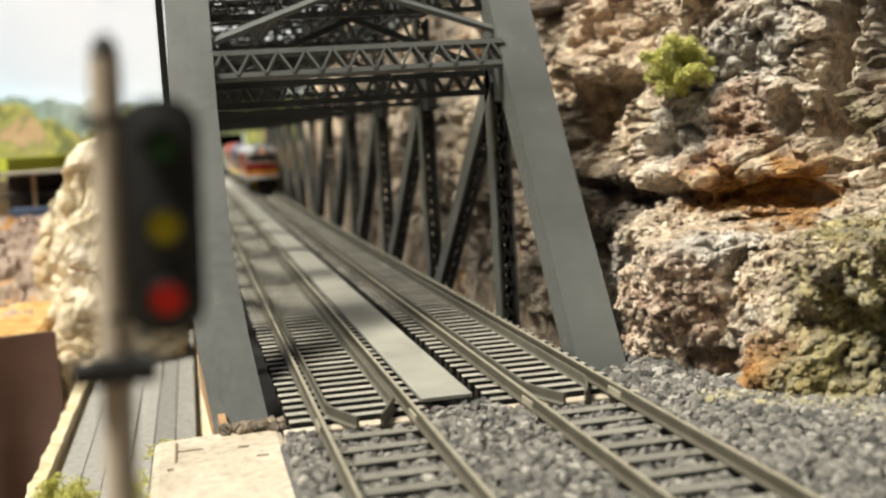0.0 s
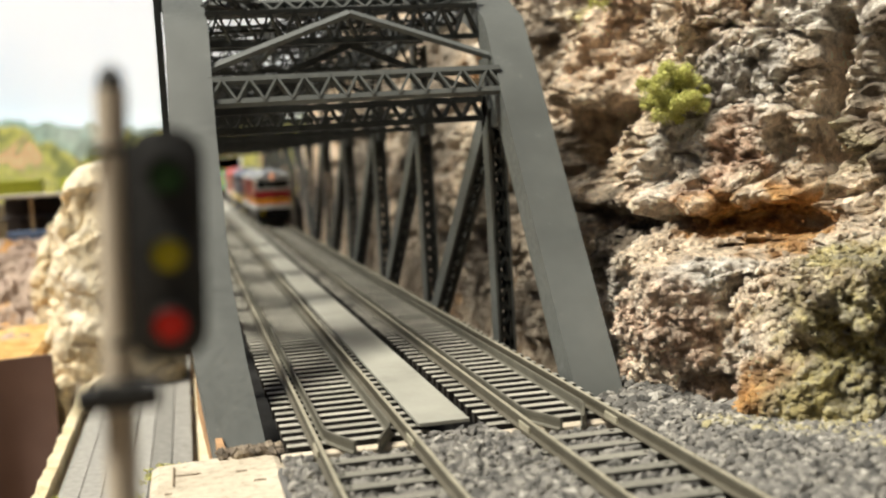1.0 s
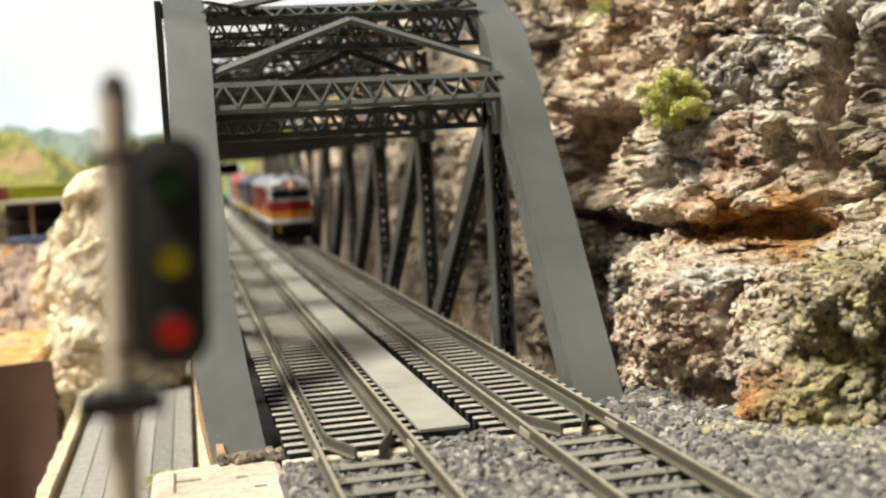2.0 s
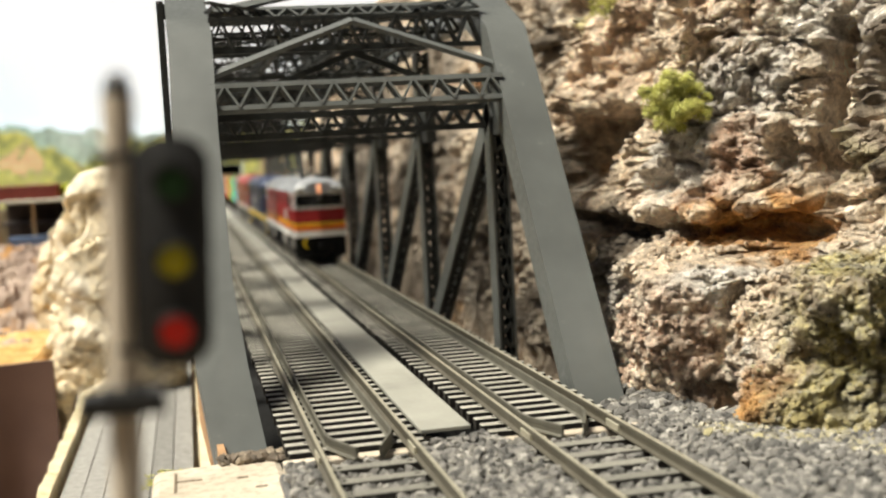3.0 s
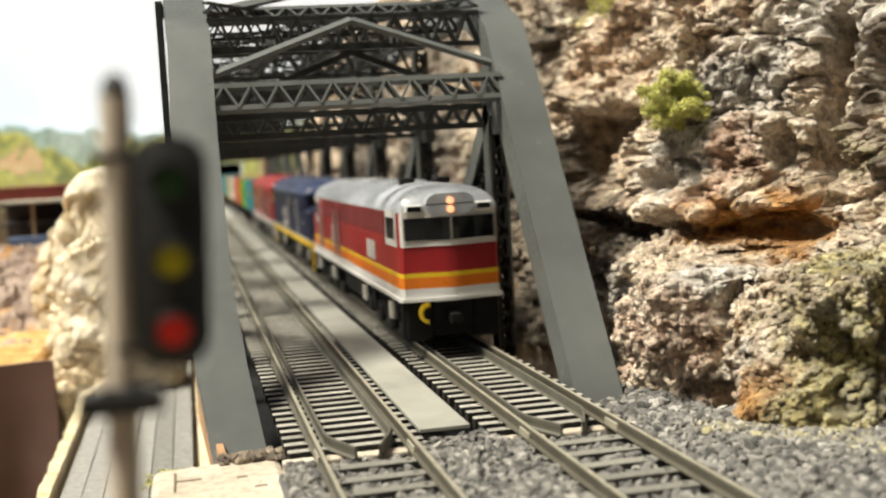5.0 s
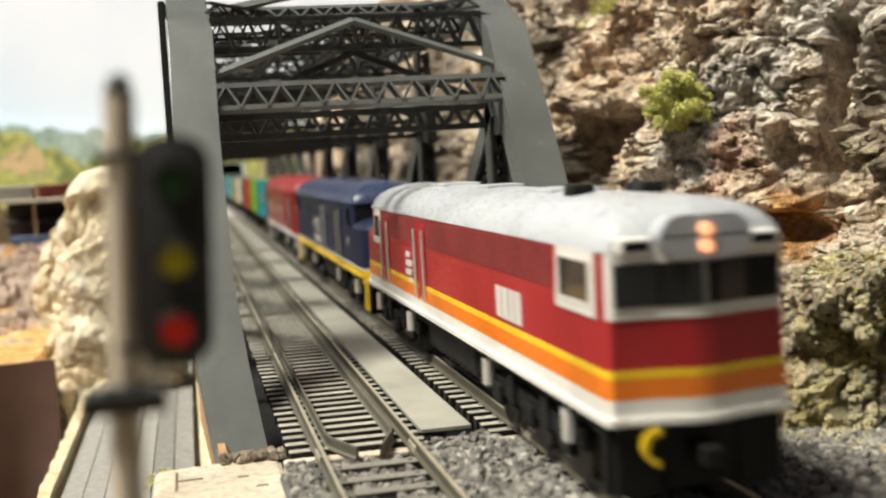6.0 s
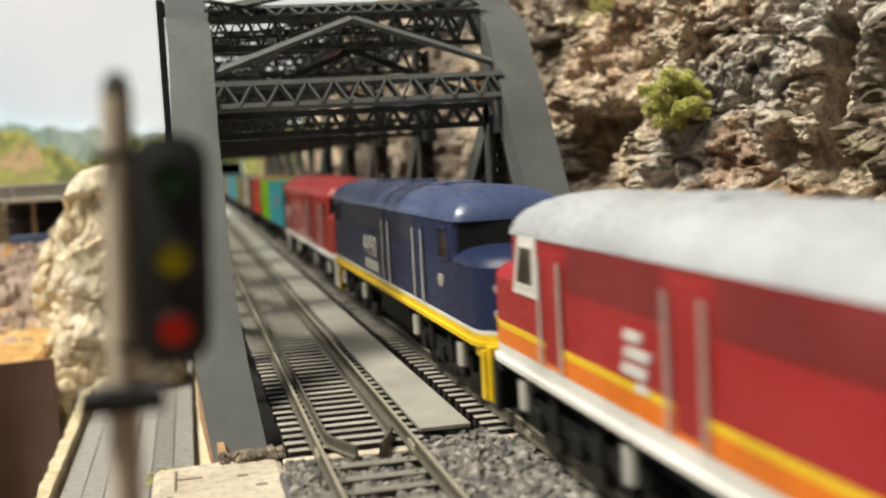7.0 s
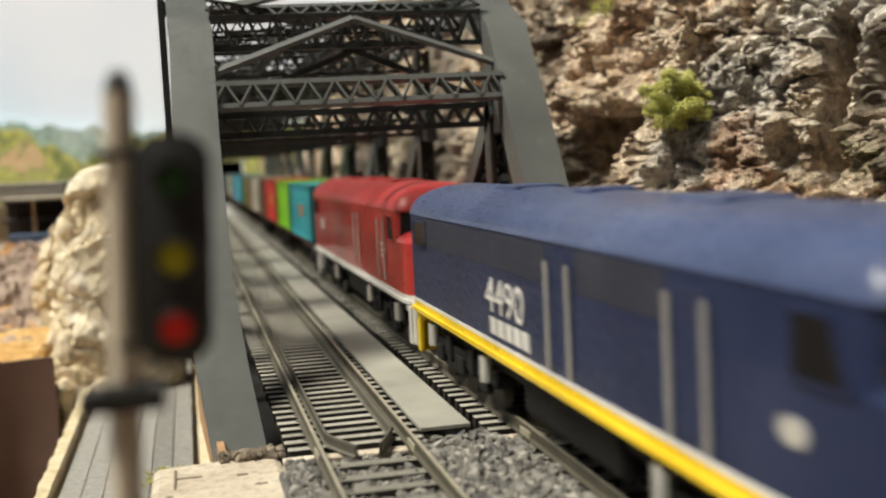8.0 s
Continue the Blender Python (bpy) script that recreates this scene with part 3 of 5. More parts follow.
    base = mix(nt, 1.0, base, facet, "MULTIPLY")
    # dark patches paint in the shade on the rock behind the bridge
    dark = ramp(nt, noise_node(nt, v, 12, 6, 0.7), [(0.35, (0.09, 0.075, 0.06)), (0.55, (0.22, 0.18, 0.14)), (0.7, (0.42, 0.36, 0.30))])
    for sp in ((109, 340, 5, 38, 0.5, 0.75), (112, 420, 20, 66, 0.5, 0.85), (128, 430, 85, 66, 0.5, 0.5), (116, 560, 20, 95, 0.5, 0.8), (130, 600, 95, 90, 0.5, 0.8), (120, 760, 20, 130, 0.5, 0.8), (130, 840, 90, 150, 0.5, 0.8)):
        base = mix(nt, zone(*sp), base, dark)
    link(nt, base, b.inputs["Base Color"])
    b.inputs["Roughness"].default_value = 0.74
    bump(nt, b, fine, 1.0, 2.4)
    return m


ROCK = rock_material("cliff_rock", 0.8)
# the cliff's foot, and its face above the ledge, node by node
CLIFF = [((125, 1350), (125, 1350)), ((118, 900), (118, 900)), ((112, 600), (113, 600)), ((107, 420), (112, 430)), ((104, 300), (113, 352)), ((102.4, 272), (124, 322)), ((99, 243), (110, 268)), ((110, 214), (136, 236)),
         ((105, 194), (142, 213)), ((115, 177), (152, 200)), ((140, 168), (166, 190)), ((180, 160), (192, 178)), ((240, 150), (246, 165)), ((330, 140), (330, 150))]
cb, cu = (np.array([c[k] for c in CLIFF], float) for k in (0, 1))
arc = np.concatenate([[0], np.cumsum(np.hypot(*np.diff(cb, axis=0).T))])


def blocky(p, size, seed):
    """Fractured rock: each block its own depth, with cracks between."""
    q = Vector((p[0] / size + seed, p[1] / size, p[2] / size * 1.25))
    q += 0.35 * noise.noise_vector(q * 1.7)
    d, pts = noise.voronoi(q)
    c = pts[0]
    h = noise.cell(Vector((c[0] * 7.3, c[1] * 5.1, c[2] * 9.7)))
    slope = (q - c).dot(Vector((math.sin(h * 40), math.cos(h * 31), math.sin(h * 17))))
    return (h - 0.5) * 1.0 + 0.9 * slope - 0.9 * math.exp(-((d[1] - d[0]) / 0.09) ** 2)


def lump(p, size, seed):
    """Rounded blocks, each pushed its own way, with creases between."""
    q = Vector((p[0] / size + seed, p[1] / size, p[2] / size))
    d, pts = noise.voronoi(q)
    h = noise.cell(Vector((pts[0][0] * 7.3, pts[0][1] * 5.1, pts[0][2] * 9.7)))
    return Vector((math.sin(h * 40), math.cos(h * 31), math.sin(h * 17))) * min(d[1] - d[0], 0.45)


def bell(s, z, s0, z0, ws, wz):
    return math.exp(-((s - s0) / ws) ** 2 - ((z - z0) / wz) ** 2)


def step(a, b, x):
    t = min(1, max(0, (x - a) / (b - a)))
    return t * t * (3 - 2 * t)


def cave(s, z, s0, top, ws, high, depth):
    """A hollow under an overhanging lip."""
    u = math.exp(-((s - s0 + 2.5 * noise.noise(Vector((z / 8, s0, 0)))) / ws) ** 4)
    t = top - z + 3.0 * noise.noise(Vector((s / 7, top, 5)))
    return u * (0.35 * depth * math.exp(-((t + 3.5) / 4.0) ** 2) - depth * step(-1.0, 2.0, t) * (1 - step(0.25 * high, high, t)))


def cliff_push(s, z):
    """Large forms, outward from the face: boulder, hollows, slab edges, cracks."""
    o = 9.0 * bell(s, z, 1118, 9, 24, 13) + 3.5 * bell(s, z, 1118, 20, 20, 4)
    for s0, z0, ws, wz, deep in ((1131, 8, 4, 3.6, 9), (1137, -3, 5, 5, 11), (1131, 18, 3.6, 4, 8), (1152, 19, 4, 6, 10), (1108, 3, 4, 3, 5), (1163, 26, 4, 4, 8), (1170, 14, 4, 5, 8),
                                 (1160, 8, 4, 5, 7), (1178, 30, 4, 4, 7), (1118, 14, 2.5, 2.5, 5), (1137, 29, 6, 4, 12), (1124, 47, 3, 2, 5), (1110, 41, 3, 3, 6), (1117, 55, 2, 5, 4)):
        o -= deep * bell(s, z, s0, z0, ws, wz)
    o += 5.0 * bell(s, z, 1153, -1, 10, 6)
    span = step(1040, 1060, s) * (1 - step(1142, 1150, s))
    lip = 32.5 + 0.02 * (s - 1080) + 1.6 * noise.noise(Vector((s / 10, 0, 3)))
    o += span * (7.0 * math.exp(-((z - lip - 3.5) / 3.4) ** 2) - 9.0 * math.exp(-((z - lip + 3.0) / 2.6) ** 2))
    o += cave(s, z, 1061, 64, 14, 38, 24.0)
    o += cave(s, z, 1045, 108, 12, 20, 18.0)
    o += cave(s, z, 1112, 78, 6, 7, 6.0)
    o += cave(s, z, 1093, 90, 8, 8, 8.0)
    crack = 1140.0 + 1.0 * noise.noise(Vector((0, z / 9, 9)))
    o -= 24.0 * math.exp(-((s - crack) / 1.7) ** 4) * step(30, 37, z) * (1 - step(76, 84, z))
    o += cave(s, z, 1155, 72, 8, 28, 24.0)
    o -= 10.0 * bell(s, z, 1164, 52, 7, 12)
    return o


def crumble(v):
    """Rounded crumbs with sharp creases, at four sizes."""
    h = 0.0
    for size, a in ((9.0, 2.8), (4.4, 2.0), (2.2, 1.3), (1.15, 0.7)):
        h += a * (2.0 * abs(noise.noise(v / size + Vector((size, 3.1, 7.7)))) - 0.55)
    return h


def build_cliff():
    ss = np.concatenate([np.arange(0, 600, 8.0), np.arange(600, 900, 3.0), np.arange(900, 1040, 1.2), np.arange(1040, 1190, 0.38), np.arange(1190, 1215, 1.0), np.arange(1215, 1420, 5.0)])
    zs = np.concatenate([np.arange(-70, -8, 5.0), np.arange(-8, 112, 0.5), np.arange(112, 190, 3.0)])
    verts = np.zeros((len(ss), len(zs), 3))
    for i, s in enumerate(ss):
        lo, up, lo_t, up_t = ([np.interp(s + e, arc, line[:, k]) for k in (0, 1)] for line, e in ((cb, 0), (cu, 0), (cb, 8), (cu, 8)))
        lo_b, up_b = ([np.interp(s - 8, arc, line[:, k]) for k in (0, 1)] for line in (cb, cu))
        t = step(1160, 1200, s)
        for j, z in enumerate(zs):
            k = step(22.5, 31, z + 2.5 * noise.noise(Vector((s / 9, 4, z / 9))))
            bx, by = lo[0] + (up[0] - lo[0]) * k, lo[1] + (up[1] - lo[1]) * k
            tx = (lo_t[0] - lo_b[0]) * (1 - k) + (up_t[0] - up_b[0]) * k
            ty = (lo_t[1] - lo_b[1]) * (1 - k) + (up_t[1] - up_b[1]) * k
            l = math.hypot(tx, ty)
            nx, ny = -ty / l, tx / l
            o = (0.13 * max(z, 0) * (1 - t) + t * (min(28, max(0, z + 4)) + max(0, z - 24) * 0.3)) * (1 - k) + 0.30 * (z - 32) * k
            p = (bx + nx * o, by + ny * o, z)
            v = Vector(p)
            amp = float(0.35 + 0.65 * step(-10, 15, z))
            d = amp * (4.0 * noise.fractal(v / 40, 1.0, 2.0, 2) + 3.4 * blocky(p, 24, 0.0)) + amp * 1.3 * blocky(p, 10.5, 11.0)
            w = 1.6 * amp * lump(p, 13.0, 3.0) + 0.7 * noise.noise_vector(v / 7.0)
            if s > 850:
                w += 1.2 * lump(p, 6.0, 17.0) + 0.8 * lump(p, 2.9, 29.0)
                d += (0.5 + 0.7 * step(-0.3, 0.3, noise.noise(v / 26 + Vector((2, 8, 1))))) * crumble(v)
                q = noise.voronoi(v / 6.0)[0][0]
                d -= 2.6 * max(0.0, 1 - q / 0.36) * step(-0.05, 0.25, noise.noise(v / 19 + Vector((7, 0, 0))))
            w += 0.9 * noise.noise_vector(v / 3.1) + 0.5 * noise.noise_vector(v / 1.4)
            d += cliff_push(s, z)
            x, y = p[0] - nx * d + w.x, p[1] - ny * d + w.y
            if y > 226:
                x = max(x, 97.6 + 0.4 * w.x)       # the face stays clear of the bridge
            verts[i, j] = (x, y, z + w.z)
    n, m = len(ss), len(zs)
    idx = np.arange(n * m).reshape(n, m)
    f = np.stack([idx[:-1, :-1], idx[1:, :-1], idx[1:, 1:], idx[:-1, 1:]], -1).reshape(-1, 4)
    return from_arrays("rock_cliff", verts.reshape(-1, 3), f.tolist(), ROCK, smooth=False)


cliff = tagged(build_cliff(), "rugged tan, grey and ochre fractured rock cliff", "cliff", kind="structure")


def cliff_grit():
    """Small debris lying on the foot of the cliff."""
    rg = random.Random(11)
    co = [v.co / U for v in cliff.data.vertices]
    low = [c for c in co if -4 < c.z < 30 and c.y < 214 and c.x < 150 and c.y > 150]
    pts = [tuple(rg.choice(low)) for _ in range(500)]
    foot = [(rg.uniform(92, 150), rg.uniform(135, 200), -2.7 + rg.uniform(-0.5, 0.6)) for _ in range(5000)]
    mat = islands("slope_grit", [(0.0, (0.12, 0.11, 0.09)), (0.3, (0.27, 0.25, 0.19)), (0.55, (0.40, 0.36, 0.20)), (0.8, (0.40, 0.37, 0.28)), (1.0, (0.50, 0.47, 0.40))])
    stones("slope_grit", pts, 0.5, mat, "olive and grey grit scattered over the slope foot")
    stones("verge_grit", [q for q in foot if q[1] > 190 - (q[0] - 96) * 1.25 + 6 * noise.noise(Vector((q[0] / 9, q[1] / 9, 0)))], 0.9, mat, "olive and grey grit along the ballast edge")


cliff_grit()


def rock_crumbs():
    """Broken chips clinging to the cliff, of the cliff's own stone."""
    rg = random.Random(23)
    co = [v.co / U for v in cliff.data.vertices]
    near = [c for c in co if -4 < c.z < 104 and c.y < 350 and 95 < c.x < 170]
    low = [c for c in near if c.z < 32]
    stones("rock_crumbs", [tuple(rg.choice(near)) for _ in range(1800)] + [tuple(rg.choice(low)) for _ in range(5600)], 0.95, ROCK, "small broken chips on the cliff face", 0.85)


rock_crumbs()


def outcrop(name, cx, cy, z0, z1, rx, ry, mat, label, seed, rough=1.0, n=110, m=90, taper=0.35, pieces_mm=16):
    """A free-standing rock: a lumpy column."""
    verts = []
    for j in range(m):
        f = j / (m - 1)
        z = z0 + (z1 - z0) * f
        k = (1 - taper * f) * (1 if f < 0.82 else math.sqrt(max(0.0, 1 - ((f - 0.82) / 0.18) ** 2)) * 0.98 + 0.02)
        for i in range(n):
            a = i / n * math.tau
            p = (cx + math.cos(a) * rx * k, cy + math.sin(a) * ry * k, z)
            d = rough * (4.0 * noise.fractal(Vector((p[0] / 24 + seed, p[1] / 24, p[2] / 24)), 1, 2, 3) + 3.0 * blocky(p, pieces_mm, seed) + 0.8 * noise.fractal(Vector(p) / 4, 1, 2, 3))
            d *= min(1.0, k * 2)
            verts.append((p[0] + math.cos(a) * d, p[1] + math.sin(a) * d, z + d * 0.2))
    f = [(j * n + i, j * n + (i + 1) % n, (j + 1) * n + (i + 1) % n, (j + 1) * n + i) for j in range(m - 1) for i in range(n)]
    f.append(tuple(range((m - 1) * n, m * n)))
    return tagged(from_arrays(name, verts, f, mat, smooth=False), label, "rock")


CREAM_ROCK = stone("cream_rock", [(0.25, (0.40, 0.30, 0.17)), (0.40, (0.66, 0.55, 0.37)), (0.55, (0.76, 0.68, 0.52)), (0.72, (0.80, 0.74, 0.64))], 20, 3.0, 0.7)
PINK_ROCK = stone("pink_rock", [(0.25, (0.20, 0.14, 0.115)), (0.45, (0.36, 0.27, 0.22)), (0.6, (0.48, 0.38, 0.31)), (0.75, (0.56, 0.50, 0.44))], 30, 4.0, 0.6, 0.9, ((0.55, 0.29, 0.08), 0.58))
outcrop("rock_outcrop", -33, 500, -110, 57, 36, 22, CREAM_ROCK, "pale cream limestone outcrop beside the bridge", 3.0, 0.75, 150, 130, 0.42, 24)

outcrop("rock_outcrop", -63, 592, -60, 29, 21, 15, CREAM_ROCK, "low rounded cream boulder on the hillside", 9.0, 0.8, 70, 50)

# far slope on the open side, and the valley floor
def slope_height(x, y):
    h = -24 - 50 * step(-75, -60, x) * (1 - step(560, 600, y)) + 34 * step(570, 700, y) + 5 * noise.fractal(Vector((x / 60, y / 60, 0)), 1, 2, 4)
    h += 6 * math.exp(-((x + 78) / 34) ** 2 - ((y - 640) / 50) ** 2)
    h = min(h, 9 + 1.5 * noise.noise(Vector((x / 30, y / 30, 5)))) if y > 660 else h
    return h


def build_slope():
    xs = np.concatenate([np.arange(-420, -160, 8.0), np.arange(-160, 0, 1.6), np.arange(0, 130, 8.0)])
    ys = np.concatenate([np.arange(476, 560, 6.0), np.arange(560, 800, 1.8), np.arange(800, 1500, 10.0)])
    v, n, m = [], len(xs), len(ys)
    for x in xs:
        for y in ys:
            h = slope_height(x, y)
            if h < 30:
                h += 4.5 * blocky((x, y, h), 22, 5.0) * step(-14, 6, 9 - h + 6) + 2.0 * blocky((x, y, h), 9, 8.0)
            if x > -14:
                h -= (x + 14) * 7
            v.append((x, y, max(h, -120)))
    idx = np.arange(n * m).reshape(n, m)
    f = np.stack([idx[:-1, :-1], idx[1:, :-1], idx[1:, 1:], idx[:-1, 1:]], -1).reshape(-1, 4)
    return from_arrays("hillside", v, f.tolist(), PINK_ROCK, smooth=False)


tagged(build_slope(), "pinkish rubble hillside with ochre patches", "hillside", kind="structure")
bm = bmesh.new()
box(bm, -2500, 2500, -2500, 3500, -135, -121)
tagged(part("ground", bm, stone("ground_earth", [(0.3, (0.16, 0.12, 0.08)), (0.7, (0.28, 0.22, 0.15))], 60, 6)), "brown earth baseboard below the layout", "ground", kind="structure")

# unseen plain wall added behind the camera to cut light on camera-facing faces
bm = bmesh.new()
box(bm, -2400, 2400, -720, -700, -121, 1500)
tagged(part("light_block_wall", bm, stone("block_wall_paint", [(0.3, (0.20, 0.18, 0.16)), (0.7, (0.24, 0.22, 0.19))], 300, 8, 0.05)), "unseen dull wall added to block light from behind the camera", "wall", kind="structure")

# sandy ledge before the hillside
lx, ly = np.arange(-240, -56, 2.0), np.arange(466, 582, 2.0)
v = [(x, y, -21.5 + 1.6 * noise.fractal(Vector((x / 14, y / 14, 2)), 1, 2, 4) - 14 * step(-66, -57, x)) for x in lx for y in ly]
idx = np.arange(len(lx) * len(ly)).reshape(len(lx), len(ly))
f = np.stack([idx[:-1, :-1], idx[1:, :-1], idx[1:, 1:], idx[:-1, 1:]], -1).reshape(-1, 4)
SAND = stone("ochre_sand", [(0.3, (0.42, 0.22, 0.06)), (0.5, (0.60, 0.36, 0.12)), (0.7, (0.72, 0.55, 0.30))], 16, 2.5, 0.6)
tagged(from_arrays("sandy_ledge", v, f.tolist(), SAND, smooth=False), "ochre sandy ledge below the hillside", "ledge", kind="structure")

# brown cloth skirt hung along the layout's open edge
CLOTH, nt, b = material("brown_cloth")
wv = noise_node(nt, coords(nt), 0.9, 2)
link(nt, ramp(nt, noise_node(nt, coords(nt), 40, 4), [(0.3, (0.13, 0.070, 0.055)), (0.7, (0.19, 0.108, 0.085))]), b.inputs["Base Color"])
b.inputs["Roughness"].default_value = 0.95
b.inputs["Sheen Weight"].default_value = 0.3
bump(nt, b, wv, 0.3, 0.2)
rings = []
for i in range(90):
    x = -200 + i * 1.62
    w = 2.2 * math.sin(i * 0.33) + 2.5 * noise.noise(Vector((i / 9, 0, 0)))
    top = -19 + 0.8 * noise.noise(Vector((i / 14, 3, 0)))
    rings.append([(x, 462, top), (x, 462 + w * 0.3, top - 25), (x + 1, 460 + w, top - 60), (x + 1, 459 + w, -121), (x + 1, 461.2 + w, -121), (x + 1, 462 + w, top - 60), (x, 463.6 + w * 0.3, top - 25), (x, 463.6, top)])
bm = bmesh.new()
loft(bm, rings)
tagged(part("cloth_skirt", bm, CLOTH, smooth=True), "dark brown cloth skirt hanging in soft folds", "cloth")

# ---------------------------------------------------------------- painted backdrop
SKY, nt, b = material("glowing_backdrop_sky")
v = coords(nt)
col = ramp(nt, noise_node(nt, v, 420, 4, 0.5), [(0.35, (0.74, 0.82, 0.90)), (0.6, (0.93, 0.94, 0.95))])
link(nt, col, b.inputs["Base Color"])
# the sky board emits its own colour to stay bright
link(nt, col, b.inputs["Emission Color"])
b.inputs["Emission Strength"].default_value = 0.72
b.inputs["Roughness"].default_value = 1.0
bm = bmesh.new()
for x0, x1, z0, z1 in ((-1900, 44, -121, 900), (44, 93, 62, 900), (93, 900, -121, 900), (44, 93, -121, -8)):   # the line leaves through a slot
    box(bm, x0, x1, 1900, 1910, z0, z1)
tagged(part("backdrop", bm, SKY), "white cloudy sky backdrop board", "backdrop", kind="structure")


def treeline(name, x0, x1, y, base, top, mat, label, seed, bumps):
    """Printed scenery board cut to an uneven outline."""
    bm = bmesh.new()
    n = 160
    pts = []
    for i in range(n):
        x = x0 + (x1 - x0) * i / (n - 1)
        h = top(x) + bumps * (abs(noise.noise(Vector((x / 55, seed, 0)))) * 1.3 + 0.5 * abs(noise.noise(Vector((x / 17, seed, 4)))) + 0.25 * noise.noise(Vector((x / 6, seed, 8))))
        pts.append((x, h))
    for (xa, ha), (xb, hb) in zip(pts, pts[1:]):
        va = [bm.verts.new(c) for c in ((xa, y, base), (xb, y, base), (xb, y, hb), (xa, y, ha), (xa, y + 3, base), (xb, y + 3, base), (xb, y + 3, hb), (xa, y + 3, ha))]
        bm.faces.new(va[:4])
        bm.faces.new(va[7:3:-1])
        bm.faces.new((va[3], va[2], va[6], va[7]))
    bmesh.ops.remove_doubles(bm, verts=bm.verts, dist=0.01)
    return tagged(part(name, bm, mat), label, "backdrop", kind="structure")


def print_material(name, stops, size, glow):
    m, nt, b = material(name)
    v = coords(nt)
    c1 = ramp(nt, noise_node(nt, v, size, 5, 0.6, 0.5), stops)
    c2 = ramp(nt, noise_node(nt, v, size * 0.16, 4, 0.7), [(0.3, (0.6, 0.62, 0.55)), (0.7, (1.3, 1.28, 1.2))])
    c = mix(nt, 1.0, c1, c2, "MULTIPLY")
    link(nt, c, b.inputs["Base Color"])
    # the print also emits its colours, so these boards glow without a lamp
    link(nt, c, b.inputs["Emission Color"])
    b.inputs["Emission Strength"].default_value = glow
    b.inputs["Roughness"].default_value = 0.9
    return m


HILL = print_material("glowing_hill_print", [(0.35, (0.36, 0.48, 0.47)), (0.5, (0.46, 0.56, 0.53)), (0.65, (0.62, 0.69, 0.68))], 70, 0.5)
WOODS = print_material("glowing_autumn_trees_print", [(0.36, (0.17, 0.20, 0.09)), (0.44, (0.34, 0.36, 0.13)), (0.50, (0.60, 0.58, 0.17)), (0.55, (0.36, 0.37, 0.17)), (0.61, (0.80, 0.54, 0.32))], 50, 0.6)
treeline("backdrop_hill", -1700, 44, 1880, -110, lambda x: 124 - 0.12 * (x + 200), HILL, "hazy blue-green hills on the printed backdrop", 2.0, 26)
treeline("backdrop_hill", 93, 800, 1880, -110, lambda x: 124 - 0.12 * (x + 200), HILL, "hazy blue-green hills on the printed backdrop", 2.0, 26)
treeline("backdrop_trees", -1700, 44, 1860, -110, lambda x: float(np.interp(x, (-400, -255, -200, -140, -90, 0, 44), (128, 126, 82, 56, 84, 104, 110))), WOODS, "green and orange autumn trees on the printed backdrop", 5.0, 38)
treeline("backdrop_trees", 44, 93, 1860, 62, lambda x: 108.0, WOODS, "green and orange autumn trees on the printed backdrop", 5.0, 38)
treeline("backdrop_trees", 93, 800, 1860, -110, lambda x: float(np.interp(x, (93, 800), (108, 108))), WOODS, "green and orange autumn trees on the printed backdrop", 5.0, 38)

# ---------------------------------------------------------------- colour light signal
MAST = painted("mast_paint", (0.50, 0.43, 0.34), 0.6, 0.3, 3.0, (0.3, 0.25, 0.2))
SIG_BLACK = painted("signal_black", (0.012, 0.012, 0.012), 0.5, 0.2, 2.0, (0.03, 0.03, 0.03))
signal = tagged(empty("colour_light_signal", -5.6, 89, 0), "black three-aspect signal head on a grey-tan mast, red lit", "signal")
bm = bmesh.new()
rod(bm, (-4.1, 0, -46), (0.75, 0, 58.2), 1.2, 20)
part("mast", bm, MAST, signal, "grey-tan round mast", True)
bm = bmesh.new()
rod(bm, (0.75, 0, 58.1), (0.8, 0, 59.2), 1.08, 16, 0.95)
rod(bm, (0.8, 0, 59.2), (0.82, 0, 60.0), 0.95, 16, 0.35)
part("finial", bm, SIG_BLACK, signal, "black pointed finial", True)


def rounded_plate(bm, x0, x1, z0, z1, y0, y1, r, n=8):
    ring = []
    for cx, cz, a0 in ((x1 - r, z1 - r, 0), (x0 + r, z1 - r, 90), (x0 + r, z0 + r, 180), (x1 - r, z0 + r, 270)):
        for k in range(n + 1):
            a = radians(a0 + 90 * k / n)
            ring.append((cx + r * math.cos(a), cz + r * math.sin(a)))
    loft(bm, [[(x, y, z) for x, z in ring] for y in (y0, y1)])


